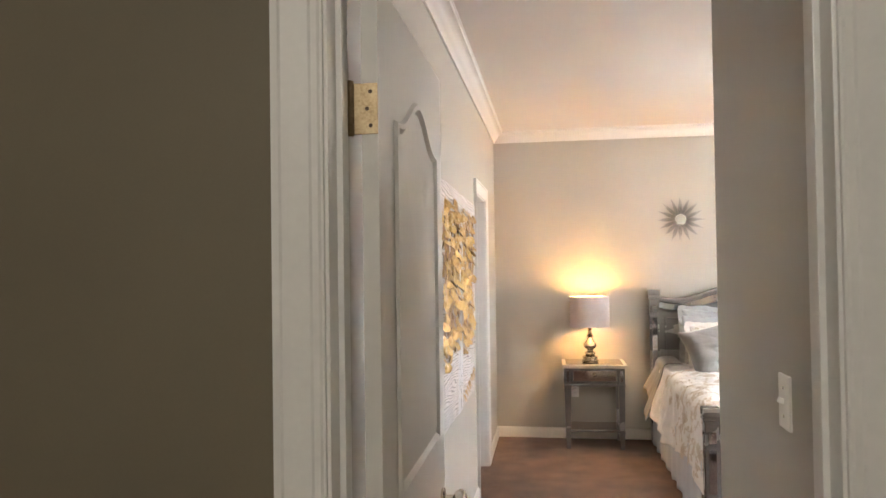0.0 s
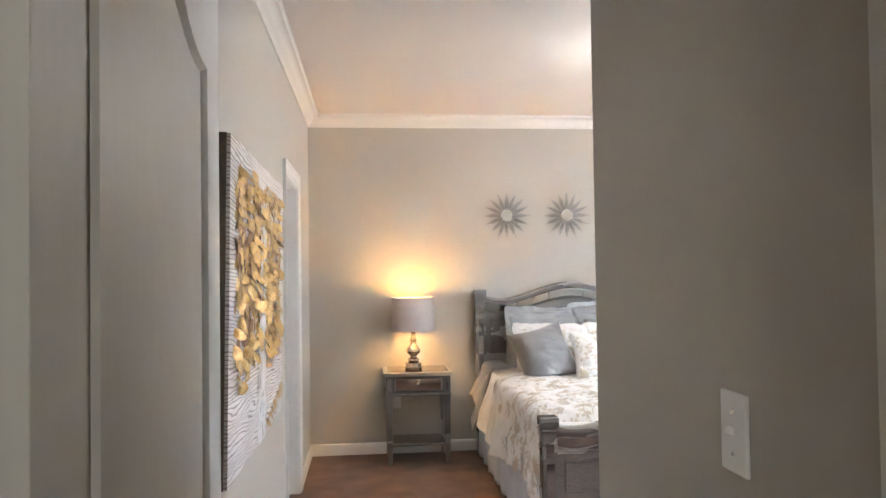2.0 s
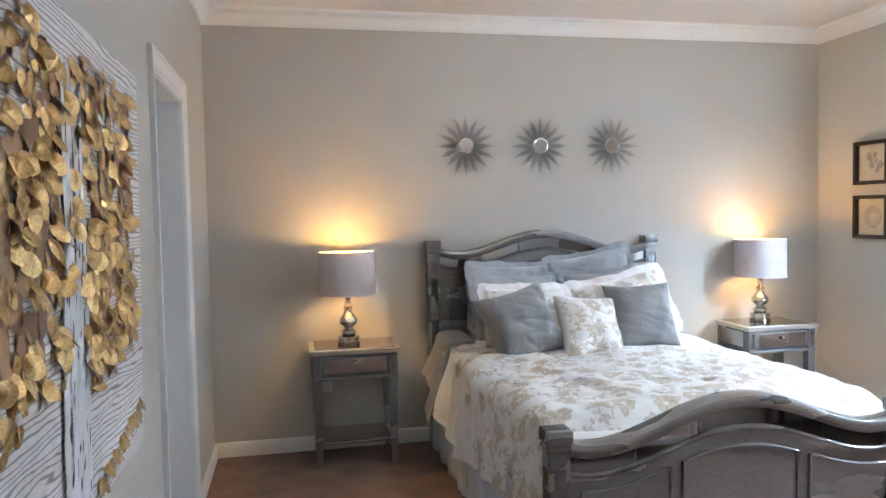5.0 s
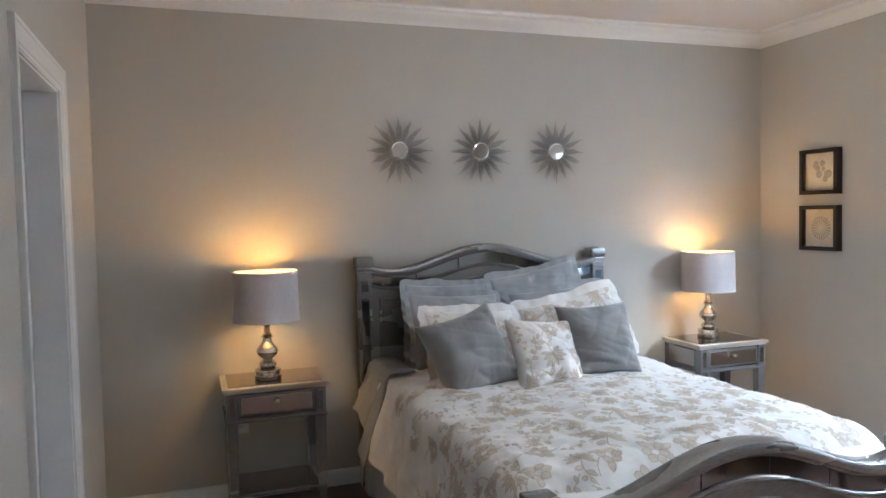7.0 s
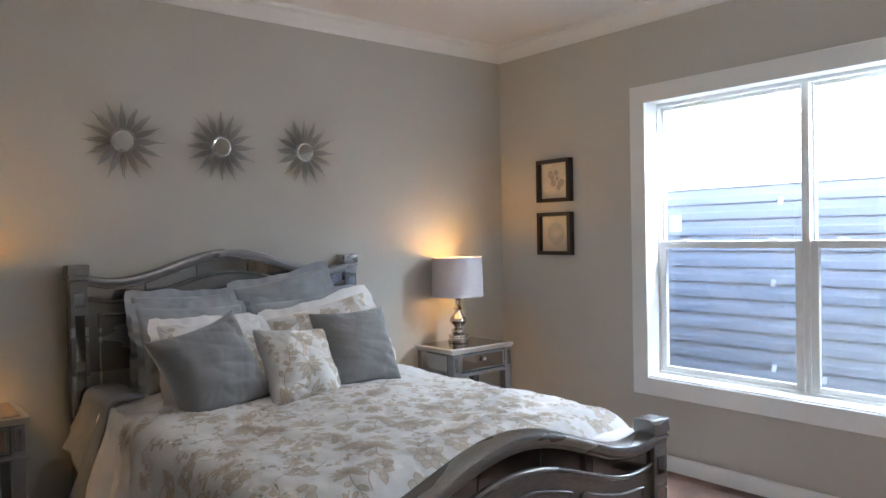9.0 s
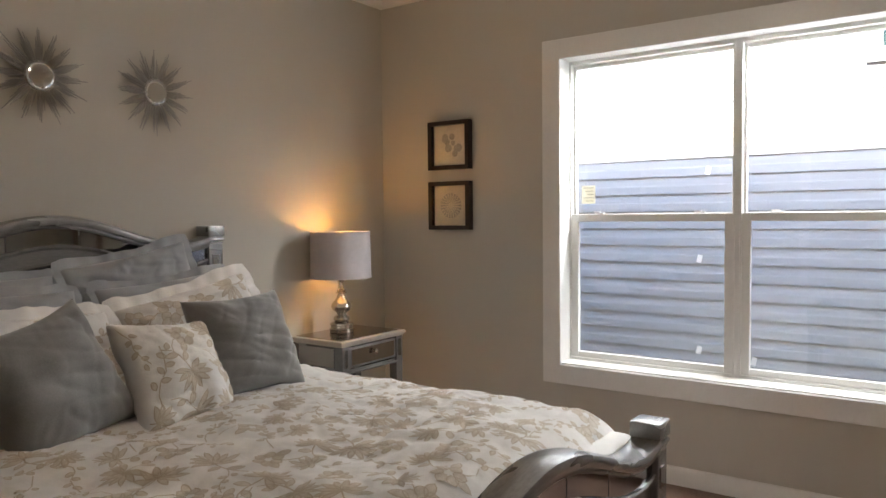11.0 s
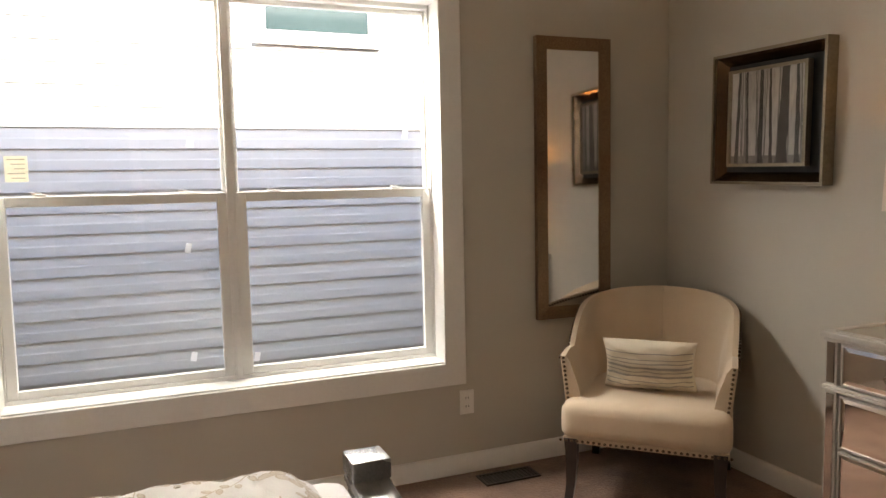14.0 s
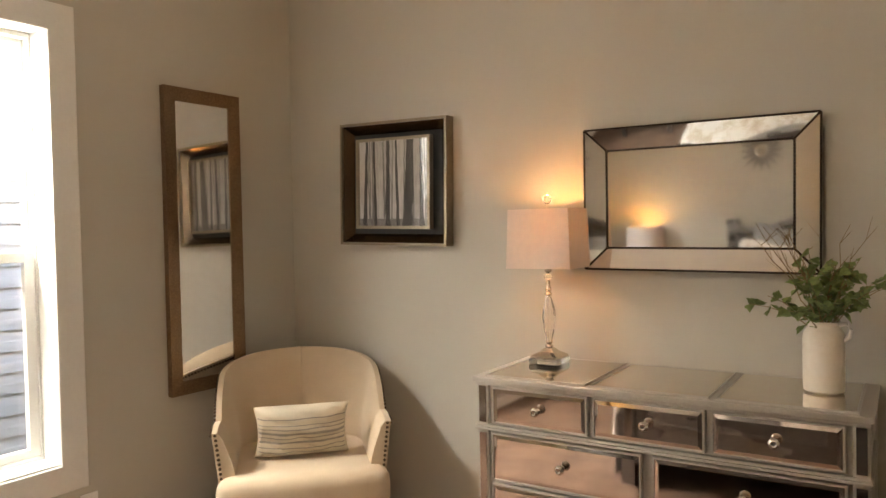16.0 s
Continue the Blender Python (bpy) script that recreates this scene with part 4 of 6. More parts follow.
def nightstand(at, label):
    """Local: front at y=0 facing -y, back at y=0.36, x centred."""
    w, d, h = 0.53, 0.37, 0.705
    r = thing("nightstand", at, label, "nightstand", "pair of nightstands")
    top = part("tabletop", boxes((-w / 2, w / 2, -0.012, d, h - 0.022, h - 0.004), (-w / 2 + 0.01, w / 2 - 0.01, -0.004, d, h - 0.034, h - 0.022), bevel=0.004), GOLD_SILVER, r)
    part("mirror_top", boxes((-w / 2 + 0.03, w / 2 - 0.03, 0.018, d - 0.02, h - 0.004, h), bevel=0.0015), MIRROR_DARK, top, "mirrored glass top")
    body = part("case", boxes((-w / 2 + 0.02, -w / 2 + 0.032, 0.02, d - 0.01, 0.545, h - 0.034), (w / 2 - 0.032, w / 2 - 0.02, 0.02, d - 0.01, 0.545, h - 0.034), (-w / 2 + 0.032, w / 2 - 0.032, d - 0.022, d - 0.01, 0.545, h - 0.034), (-w / 2 + 0.03, w / 2 - 0.03, 0.012, d - 0.01, 0.538, 0.546)), SILVER_WOOD, r)
    for s in (-1, 1):
        x = s * (w / 2 - 0.003)
        part("side_mirror", boxes((s * (w / 2 - 0.021), s * (w / 2 - 0.017), 0.06, d - 0.05, 0.56, h - 0.045), bevel=0.001), MIRROR_GREY, body, "mirrored side panel")
    dr = part("drawer", boxes((-w / 2 + 0.075, w / 2 - 0.075, 0.004, 0.02, 0.555, h - 0.042), bevel=0.003), SILVER_WOOD, r)
    part("drawer_mirror", boxes((-w / 2 + 0.09, w / 2 - 0.09, 0.0, 0.005, 0.567, h - 0.054), bevel=0.002), MIRROR_DARK, dr, "mirrored drawer front")
    part("knob", moved(turned([(0.006, 0), (0.006, 0.012), (0.014, 0.016), (0.016, 0.024), (0.01, 0.031), (0.002, 0.032)], 16), pose(0, 0.0, 0.62, 90, 0, 0)), CHROME, dr, "round nickel knob", smooth=True)
    part("apron_bead", boxes((-w / 2 + 0.012, w / 2 - 0.012, -0.002, d - 0.01, 0.524, 0.538), bevel=0.003), SILVER_WOOD, r)
    for sx in (-1, 1):
        for y in (0.026, d - 0.032):
            x = sx * (w / 2 - 0.045)
            leg = bmesh.new()
            rings = []
            for z, hw in ((h - 0.034, 0.026), (0.524, 0.026), (0.17, 0.021), (0.0, 0.017)):
                rings.append([leg.verts.new((x + a * hw, y + b * hw, z)) for a, b in ((-1, -1), (1, -1), (1, 1), (-1, 1))])
            for a, b in zip(rings, rings[1:]):
                for k in range(4):
                    leg.faces.new((a[k], a[(k + 1) % 4], b[(k + 1) % 4], b[k]))
            leg.faces.new(rings[0])
            leg.faces.new(rings[-1][::-1])
            lg = part("leg", leg, SILVER_WOOD, r)
            part("collar", boxes((x - 0.024, x + 0.024, y - 0.024, y + 0.024, 0.132, 0.142), bevel=0.002), SILVER_WOOD, lg)
            if y < 0.1:
                part("mirror_strip", boxes((x - 0.013, x + 0.013, y - 0.029, y - 0.025, 0.56, h - 0.05), bevel=0.001), MIRROR_GREY, lg, "mirror inset")
    shelf = part("shelf", boxes((-w / 2 + 0.03, w / 2 - 0.03, 0.01, d - 0.015, 0.142, 0.156), bevel=0.003), SILVER_WOOD, r)
    part("shelf_mirror", boxes((-w / 2 + 0.06, w / 2 - 0.06, 0.03, d - 0.035, 0.156, 0.159)), MIRROR_DARK, shelf, "mirrored shelf top")
    return r


nightstand(pose(0.845, 7.125, 0), "silver nightstand with a mirrored top and drawer, beside the closet")
nightstand(pose(3.655, 7.105, 0), "silver nightstand with a mirrored top and drawer, in the corner")


def bedside_lamp(at):
    r = thing("table_lamp", at, "polished nickel table lamp with a lilac-grey drum shade, lit", "lamp", "pair of bedside lamps")
    part("base", turned([(0.066, 0), (0.068, 0.004), (0.068, 0.02), (0.062, 0.025), (0.062, 0.038), (0.066, 0.042), (0.066, 0.05), (0.05, 0.056), (0.03, 0.06)], 40), CHROME, r, smooth=True)
    part("stem", turned([(0.036, 0.06), (0.046, 0.07), (0.044, 0.084), (0.03, 0.094), (0.025, 0.102), (0.032, 0.11), (0.05, 0.124), (0.058, 0.142), (0.053, 0.16), (0.036, 0.178), (0.026, 0.194), (0.021, 0.212), (0.03, 0.217), (0.032, 0.222), (0.021, 0.228), (0.028, 0.234), (0.018, 0.242), (0.0165, 0.268), (0.022, 0.286), (0.034, 0.296), (0.035, 0.301), (0.02, 0.306), (0.014, 0.33)], 40), CHROME, r, smooth=True)
    part("socket", turned([(0.018, 0.33), (0.018, 0.385), (0.01, 0.392)], 20), BRASS, r, smooth=True)
    part("light_bulb", turned([(0.012, 0.392), (0.02, 0.415), (0.027, 0.44), (0.026, 0.458), (0.016, 0.474), (0.004, 0.48)], 20), glowing("lit_bulb", (1.0, 0.55, 0.2), 3.0), r, "lit warm bulb", smooth=True).visible_shadow = False
    sh = part("shade", turned([(0.168, 0.305), (0.165, 0.56), (0.1625, 0.56), (0.1655, 0.305), (0.168, 0.305)], 64, cap=False), SHADE, r, "lilac-grey fabric drum shade", smooth=True)
    for z, rr in ((0.307, 0.1695), (0.555, 0.1665)):
        part("trim", turned([(rr, z - 0.004), (rr + 0.0006, z), (rr, z + 0.004), (rr - 0.002, z + 0.004), (rr - 0.002, z - 0.004), (rr, z - 0.004)], 64, cap=False), SHADE, sh)
    for k in range(3):
        a = 2 * math.pi * k / 3
        part("spider", tube([(0, 0, 0.395), (0.163 * math.cos(a), 0.163 * math.sin(a), 0.55)], 0.0016, 6), BRASS, sh)
    return r


bedside_lamp(pose(0.82, 7.285, 0.706))
bedside_lamp(pose(3.645, 7.33, 0.706))


# ---- sunburst mirrors ----
def sunburst(at, seed):
    r = thing("sunburst_mirror", at, "round sunburst wall mirror with silver glitter rays", "mirror", "three sunburst mirrors over the bed")
    rg = random.Random(seed)
    ray = None
    for point in range(16):
        base = 2 * math.pi * point / 16
        for k in range(-4, 5):
            ang = base + k * 2 * math.pi / 16 / 9 * 0.78 + rg.uniform(-0.01, 0.01)
            reach = (0.152 - 0.021 * abs(k)) * rg.uniform(0.88, 1.06)
            m = pose(0, -0.010 - 0.010 * rg.random(), 0, 0, -math.degrees(ang), 0) @ pose(0.045, 0, 0, 0, 0, rg.uniform(-3, 4)) @ Matrix.Diagonal((reach, 1.0, 1.0, 1.0))
            if ray is None:
                bm = bmesh.new()
                root = [bm.verts.new((0, y, z)) for y, z in ((0.001, -0.0056), (-0.003, 0), (0.001, 0.0056))]
                tip = [bm.verts.new((1, y, z)) for y, z in ((0.002, -0.0018), (0.001, 0), (0.002, 0.0018))]
                for i in range(2):
                    bm.faces.new((root[i], root[i + 1], tip[i + 1], tip[i]))
                bm.faces.new((root[2], root[0], tip[0], tip[2]))
                ray = part("ray", bm, SUNRAY, r, at=m)
            else:
                again(ray, m)
    part("rim", moved(turned([(0.046, -0.004), (0.06, -0.004), (0.062, 0.006), (0.058, 0.014), (0.05, 0.014), (0.05, 0.01)], 40), pose(0, -0.012, 0, 90, 0, 0)), SUNRAY, r, smooth=True)
    part("mirror", moved(turned([(0.051, 0), (0.051, 0.004), (0.044, 0.0055)], 40), pose(0, -0.020, 0, 90, 0, 0)), MIRROR, r, "round mirror", smooth=False)
    part("back_plate", moved(turned([(0.05, 0), (0.05, 0.012)], 24), pose(0, 0.0, 0, 90, 0, 0)), SUNRAY, r)
    return r


SUNRAY = material("silver_glitter", (0.50, 0.485, 0.46), (0.19, 0.183, 0.17), rough=0.4, metal=0.85, scale=120, fine=900, bump=0.5, depth=0.001)
for i, x in enumerate((1.622, 2.13, 2.637)):
    sunburst(pose(x, YN - 0.002, 1.918), i + 1)


# ---- small framed prints on the window wall ----
def shadow_box(z, blossom, label):
    r = thing("picture_frame", pose(XE - 0.002, 6.985, z, 0, 0, -90), label, "picture", "two small framed prints")
    w, h, d = 0.29, 0.285, 0.045
    part("frame", moved(frame_ring(w, h, 0.025, d), pose(0, -d, 0)), FRAME_DARK, r)
    part("print", boxes((-w / 2 + 0.02, w / 2 - 0.02, -0.014, -0.01, -h / 2 + 0.02, h / 2 - 0.02)), PRINT, r, "cream print")
    bm = bmesh.new()
    rg = random.Random(int(z * 100))
    if blossom:
        for k in range(9):
            cx, cz, rr = rg.uniform(-0.05, 0.06), rg.uniform(-0.05, 0.06), rg.uniform(0.014, 0.026)
            bm2 = turned([(rr, 0), (rr * 0.8, 0.0015), (0.002, 0.003)], 14)
            moved(bm2, pose(cx, -0.014, cz, 90, 0, 0))
            me = bpy.data.meshes.new("tmp")
            bm2.to_mesh(me)
            bm2.free()
            bm.from_mesh(me)
            bpy.data.meshes.remove(me)
    else:
        for ring_r, n in ((0.075, 22), (0.052, 18), (0.03, 12)):
            for k in range(n):
                a = 2 * math.pi * k / n
                q = [(ring_r * math.cos(a + t), ring_r * math.sin(a + t)) for t in (-0.1, 0.1)]
                q2 = [(ring_r * 0.6 * math.cos(a + t), ring_r * 0.6 * math.sin(a + t)) for t in (0.05, -0.05)]
                bm.faces.new([bm.verts.new((x, -0.0145 - ring_r * 0.01, zz)) for x, zz in q + q2])
    part("drawing", bm, PRINT_GREY, r, "grey flower drawing")
    p = part("pane", boxes((-w / 2 + 0.024, w / 2 - 0.024, -0.036, -0.034, -h / 2 + 0.024, h / 2 - 0.024)), PANE, r)
    p.visible_shadow = False
    return r


FRAME_DARK = material("black_brown_frame", (0.022, 0.012, 0.009), (0.012, 0.007, 0.006), rough=0.35, scale=6, fine=120)
PRINT = material("cream_print_paper", (0.62, 0.57, 0.47), (0.52, 0.47, 0.38), rough=0.8, scale=14, fine=120)
PRINT_GREY = material("grey_ink", (0.42, 0.39, 0.33), (0.28, 0.26, 0.23), rough=0.8, scale=30, fine=200)
shadow_box(1.762, True, "small dark framed print of pale blossoms")
shadow_box(1.407, False, "small dark framed print of a round flower")

# ---- canvas with gold leaves ----
canvas = thing("wall_canvas", pose(0.0085, 4.515, 1.375, 0.8, 0.8, 90), "large canvas painting of a birch with raised gold leaves", "painting")
CWD, CHT = 1.37, 1.085
BARK_BG = material("wood_grain_painting", (0.86, 0.83, 0.81), (0.66, 0.62, 0.59), rough=0.75, scale=4, fine=40, bump=0.2)
nt = BARK_BG.node_tree
tc = nt.nodes.new("ShaderNodeTexCoord")
mp = nt.nodes.new("ShaderNodeMapping")
mp.inputs["Rotation"].default_value = (0, radians(-12), 0)
mp.inputs["Scale"].default_value = (0.7, 1, 4.2)
nt.links.new(tc.outputs["Object"], mp.inputs["Vector"])
wv = nt.nodes.new("ShaderNodeTexWave")
wv.bands_direction = "Z"
wv.inputs["Scale"].default_value, wv.inputs["Distortion"].default_value = 5.6, 20.0
wv.inputs["Detail"].default_value, wv.inputs["Detail Scale"].default_value = 3.0, 0.5
nt.links.new(mp.outputs[0], wv.inputs["Vector"])
lines = nt.nodes.new("ShaderNodeValToRGB")
lines.color_ramp.elements[0].position, lines.color_ramp.elements[0].color = 0.03, (0.16, 0.14, 0.125, 1)
lines.color_ramp.elements[1].position, lines.color_ramp.elements[1].color = 0.28, (1, 1, 1, 1)
nt.links.new(wv.outputs["Fac"], lines.inputs[0])
mul = nt.nodes.new("ShaderNodeMix")
mul.data_type, mul.blend_type = "RGBA", "MULTIPLY"
mul.inputs["Factor"].default_value = 0.7
nt.links.new(nt.nodes["Color Ramp"].outputs[0], mul.inputs["A"])
nt.links.new(lines.outputs[0], mul.inputs["B"])
nt.links.new(mul.outputs["Result"], nt.nodes["Principled BSDF"].inputs["Base Color"])
EDGE_BROWN = material("dark_canvas_edge", (0.20, 0.17, 0.14), (0.14, 0.115, 0.092), rough=0.6)
GOLD_LEAF = material("gold_leaf", (0.68, 0.48, 0.19), (0.33, 0.19, 0.06), rough=0.3, metal=0.65, scale=30, fine=160, bump=0.6, depth=0.004)
UMBER = material("umber_brushwork", (0.36, 0.21, 0.115), (0.24, 0.14, 0.085), rough=0.8, scale=10, fine=60, bump=0.4)
BIRCH = material("birch_white_paint", (0.86, 0.86, 0.86), (0.66, 0.65, 0.65), rough=0.7, scale=14, fine=60, bump=0.6, depth=0.003, stretch=(2, 1, 0.5))
INK = material("dark_brush_marks", (0.06, 0.05, 0.045), rough=0.8)
part("stretcher", boxes((-CWD / 2, CWD / 2, -0.036, 0, -CHT / 2, CHT / 2), bevel=0.003), EDGE_BROWN, canvas, "dark brown canvas edge")
part("painted_face", boxes((-CWD / 2 + 0.003, CWD / 2 - 0.003, -0.0475, -0.036, -CHT / 2 + 0.003, CHT / 2 - 0.003)), BARK_BG, canvas, "grey wood-grain painted ground")
rng = random.Random(9)
bm = bmesh.new()


def smear(bm, x, z, w, h, y):
    n = 9
    vs = [bm.verts.new((x + w * math.cos(2 * math.pi * k / n) * rng.uniform(0.7, 1.1), y, z + h * math.sin(2 * math.pi * k / n) * rng.uniform(0.7, 1.1))) for k in range(n)]
    bm.faces.new(vs)


for k in range(150):
    x, z = rng.uniform(-0.58, 0.58), rng.uniform(-0.2, 0.42)
    if (abs(x) / 0.6) ** 8 + (abs(z - 0.14) / 0.34) ** 4 < rng.uniform(0.5, 1.0):
        smear(bm, x, z, rng.uniform(0.02, 0.06), rng.uniform(0.025, 0.065), -0.0477 - 0.00002 * k)
tagged(part("brushwork", bm, UMBER, canvas, "brown brushwork behind the leaves"), kind="stuff")
OCHRE = material("ochre_brushwork", (0.50, 0.33, 0.17), (0.40, 0.24, 0.12), rough=0.7, scale=12, fine=70, bump=0.4)
bm = bmesh.new()
for k in range(130):
    smear(bm, rng.uniform(-0.57, 0.56), rng.uniform(-0.22, 0.44), rng.uniform(0.012, 0.035), rng.uniform(0.02, 0.05), -0.0508 - 0.00001 * k)
tagged(part("ochre_stroke", bm, OCHRE, canvas, "ochre brush strokes behind the leaves"), kind="stuff")
for x0, x1, hw in ((-0.02, -0.03, 0.032), (0.035, 0.012, 0.028), (-0.08, -0.055, 0.022), (0.075, 0.06, 0.018)):
    bm = bmesh.new()
    prev = None
    for i in range(25):
        f = i / 24
        z = -CHT / 2 + 0.004 + f * (0.9 * CHT)
        x = x0 + (x1 - x0) * f + 0.007 * math.sin(9 * f + x0 * 50)
        w = hw * (1.15 - 0.7 * f) * rng.uniform(0.8, 1.2)
        pair = [bm.verts.new((x + k * w, -0.0535 - (0.0015 if k == 0 else 0), z)) for k in (-1, 0, 1)]
        if prev:
            bm.faces.new((prev[0], prev[1], pair[1], pair[0]))
            bm.faces.new((prev[1], prev[2], pair[2], pair[1]))
        prev = pair
    part("birch_trunk", bm, BIRCH, canvas, "white birch trunk in thick paint")
bm = bmesh.new()
for k in range(46):
    z = rng.uniform(-CHT / 2 + 0.01, 0.25)
    smear(bm, rng.uniform(-0.085, 0.08), z, rng.uniform(0.002, 0.006), rng.uniform(0.006, 0.024), -0.0556)
for k in range(7):
    x, z = rng.uniform(-0.05, 0.05), rng.uniform(-0.12, 0.2)
    s = rng.choice((-1, 1))
    tube([(x, -0.05, z), (x + s * 0.08, -0.05, z + 0.1), (x + s * 0.14, -0.05, z + 0.22)], [0.004, 0.003, 0.0015], 5, bm)
tagged(part("bark_marking", bm, INK, canvas, "dark bark marks and twigs"), kind="stuff")


def gold_leaf(w, h, curl):
    bm = bmesh.new()
    n, m = 14, 3
    mid = bm.verts.new((0, -0.004, 0))
    prev = None
    for j in range(1, m + 1):
        f = j / m
        ringv = [bm.verts.new((w * f * math.cos(2 * math.pi * k / n), -0.004 * (1 - f) - curl * f * f * math.cos(2 * math.pi * k / n + 1), h * f * math.sin(2 * math.pi * k / n) * (1 + 0.12 * math.cos(2 * math.pi * k / n) + 0.10 * math.sin(6 * math.pi * k / n + 90 * w)))) for k in range(n)]
        for k in range(n):
            if prev:
                bm.faces.new((prev[k], prev[(k + 1) % n], ringv[(k + 1) % n], ringv[k]))
            else:
                bm.faces.new((mid, ringv[(k + 1) % n], ringv[k]))
        prev = ringv
    return bm


kinds = [part("gold_leaf", gold_leaf(0.017 + 0.004 * k, 0.027 - 0.003 * k, 0.009 + 0.003 * k), GOLD_LEAF, canvas, smooth=True, at=pose(-0.56 + 0.045 * k, -0.056, 0.05 + 0.13 * k, 0, 10, 0)) for k in range(3)]


def leaf_spot():
    """A place in the crown of the painted tree, thinning out towards its edge and over the trunks."""
    while True:
        x, z = rng.uniform(-0.6, 0.57), rng.uniform(-0.28, 0.48)
        if (abs(z - 0.13) / (0.36 if z > 0.13 else 0.42)) ** 4 < rng.uniform(0.3, 1) and rng.random() < 1.15 - abs(x) and (abs(x + 0.01) > 0.075 or z > 0.32 or rng.random() < 0.3):
            return x, z


for k in range(210):
    x, z = leaf_spot()
    again(kinds[k % 3], pose(x, -0.053 - 0.010 * rng.random(), z, rng.uniform(-16, 16), rng.uniform(-40, 40), rng.uniform(-20, 20)))
for k in range(14):
    again(kinds[k % 3], pose(0.16 + 0.036 * k, -0.052, -CHT / 2 + 0.03 + 0.006 * k + 0.02 * rng.random(), 0, rng.uniform(20, 60), 0))

# the smaller leaves between, too many to count
bm = bmesh.new()
for k in range(420):
    x, z = leaf_spot()
    turn, w, h = rng.uniform(-0.6, 0.6), rng.uniform(0.007, 0.012), rng.uniform(0.014, 0.022)
    ringv = []
    for i in range(8):
        a = 2 * math.pi * i / 8
        px, pz = w * math.cos(a), h * math.sin(a)
        ringv.append(bm.verts.new((x + px * math.cos(turn) - pz * math.sin(turn), -0.0515 - 0.004 * math.cos(a + k), z + px * math.sin(turn) + pz * math.cos(turn))))
    hub = bm.verts.new((x, -0.0545, z))
    for i in range(8):
        bm.faces.new((ringv[i], ringv[(i + 1) % 8], hub))
tagged(part("small_leaf_layer", bm, GOLD_LEAF, canvas, "small raised gold leaves", smooth=True), kind="stuff")

# ---- switch, outlets, floor vent ----
sw = thing("light_switch", pose(XP - 0.0005, 2.578, 1.264, 0, 0, -90), "white toggle light switch with a wall plate", "switch")
part("plate", boxes((-0.036, 0.036, -0.007, 0, -0.058, 0.058), bevel=0.003), PLASTIC, sw)
part("toggle", moved(boxes((-0.004, 0.004, -0.014, 0, -0.006, 0.006), bevel=0.002), pose(0, -0.006, 0, -25, 0, 0)), PLASTIC, sw)
for z in (-0.03, 0.03):
    part("screw", moved(turned([(0.0035, 0), (0.003, 0.0015)], 10), pose(0, -0.007, z, 90, 0, 0)), CHROME, sw)


def outlet(at, label):
    r = thing("wall_outlet", at, label, "outlet")
    part("plate", boxes((-0.036, 0.036, -0.006, 0, -0.058, 0.058), bevel=0.003), PLASTIC, r)
    for z in (-0.02, 0.02):
        s = part("socket", boxes((-0.016, 0.016, -0.0075, -0.005, z - 0.014, z + 0.014), bevel=0.003), PLASTIC, r)
        part("slot", boxes((-0.008, -0.0055, -0.0079, -0.007, z - 0.005, z + 0.005), (0.0055, 0.008, -0.0079, -0.007, z - 0.005, z + 0.005)), DARK_METAL, s)
    return r


outlet(pose(XE - 0.0005, 4.385, 0.34, 0, 0, -90), "white wall outlet under the window")
outlet(pose(0.69, YN - 0.0005, 0.42), "white wall outlet behind the nightstand")

vent = thing("floor_vent", pose(4.11, 4.24, 0.001), "dark brown metal floor register in the carpet", "vent")
part("vent_frame", boxes((-0.062, 0.062, -0.14, -0.125, 0, 0.007), (-0.062, 0.062, 0.125, 0.14, 0, 0.007), (-0.062, -0.048, -0.125, 0.125, 0, 0.007), (0.048, 0.062, -0.125, 0.125, 0, 0.007), bevel=0.002), DARK_METAL, vent)
part("backing", boxes((-0.048, 0.048, -0.125, 0.125, 0, 0.001)), INK, vent)
for k in range(13):
    part("slat", boxes((-0.048, 0.048, -0.122 + 0.0195 * k, -0.115 + 0.0195 * k, 0.001, 0.006)), DARK_METAL, vent)

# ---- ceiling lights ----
# fixture out of view, made up to carry the added hall lamp
hall_fix = thing("ceiling_light", pose(0.3, -0.3, H), "unseen hall ceiling light, added to light the door casing", "lamp")
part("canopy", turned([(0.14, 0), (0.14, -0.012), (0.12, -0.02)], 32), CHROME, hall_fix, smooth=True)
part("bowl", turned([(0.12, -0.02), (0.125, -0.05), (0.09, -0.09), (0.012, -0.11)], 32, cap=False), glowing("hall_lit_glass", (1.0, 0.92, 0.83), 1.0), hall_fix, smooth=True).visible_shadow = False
fix = thing("ceiling_light", pose(2.19, 5.5, H), "frosted glass bowl ceiling light with a nickel finial, lit", "lamp")
part("canopy", turned([(0.09, 0), (0.10, -0.008), (0.105, -0.02), (0.15, -0.038), (0.176, -0.046), (0.18, -0.056), (0.174, -0.06), (0.16, -0.058), (0.002, -0.05)], 48), CHROME, fix, smooth=True)
bowl = part("bowl", turned([(0.158, -0.06), (0.155, -0.075), (0.138, -0.105), (0.10, -0.13), (0.055, -0.143), (0.012, -0.147)], 48, cap=False), glowing("frosted_lit_glass", (1.0, 0.9, 0.78), 0.8), fix, "glowing frosted glass bowl", smooth=True)
bowl.visible_shadow = False
part("finial", turned([(0.02, -0.144), (0.024, -0.152), (0.016, -0.16), (0.007, -0.164), (0.01, -0.172), (0.003, -0.18)], 20), CHROME, fix, smooth=True)
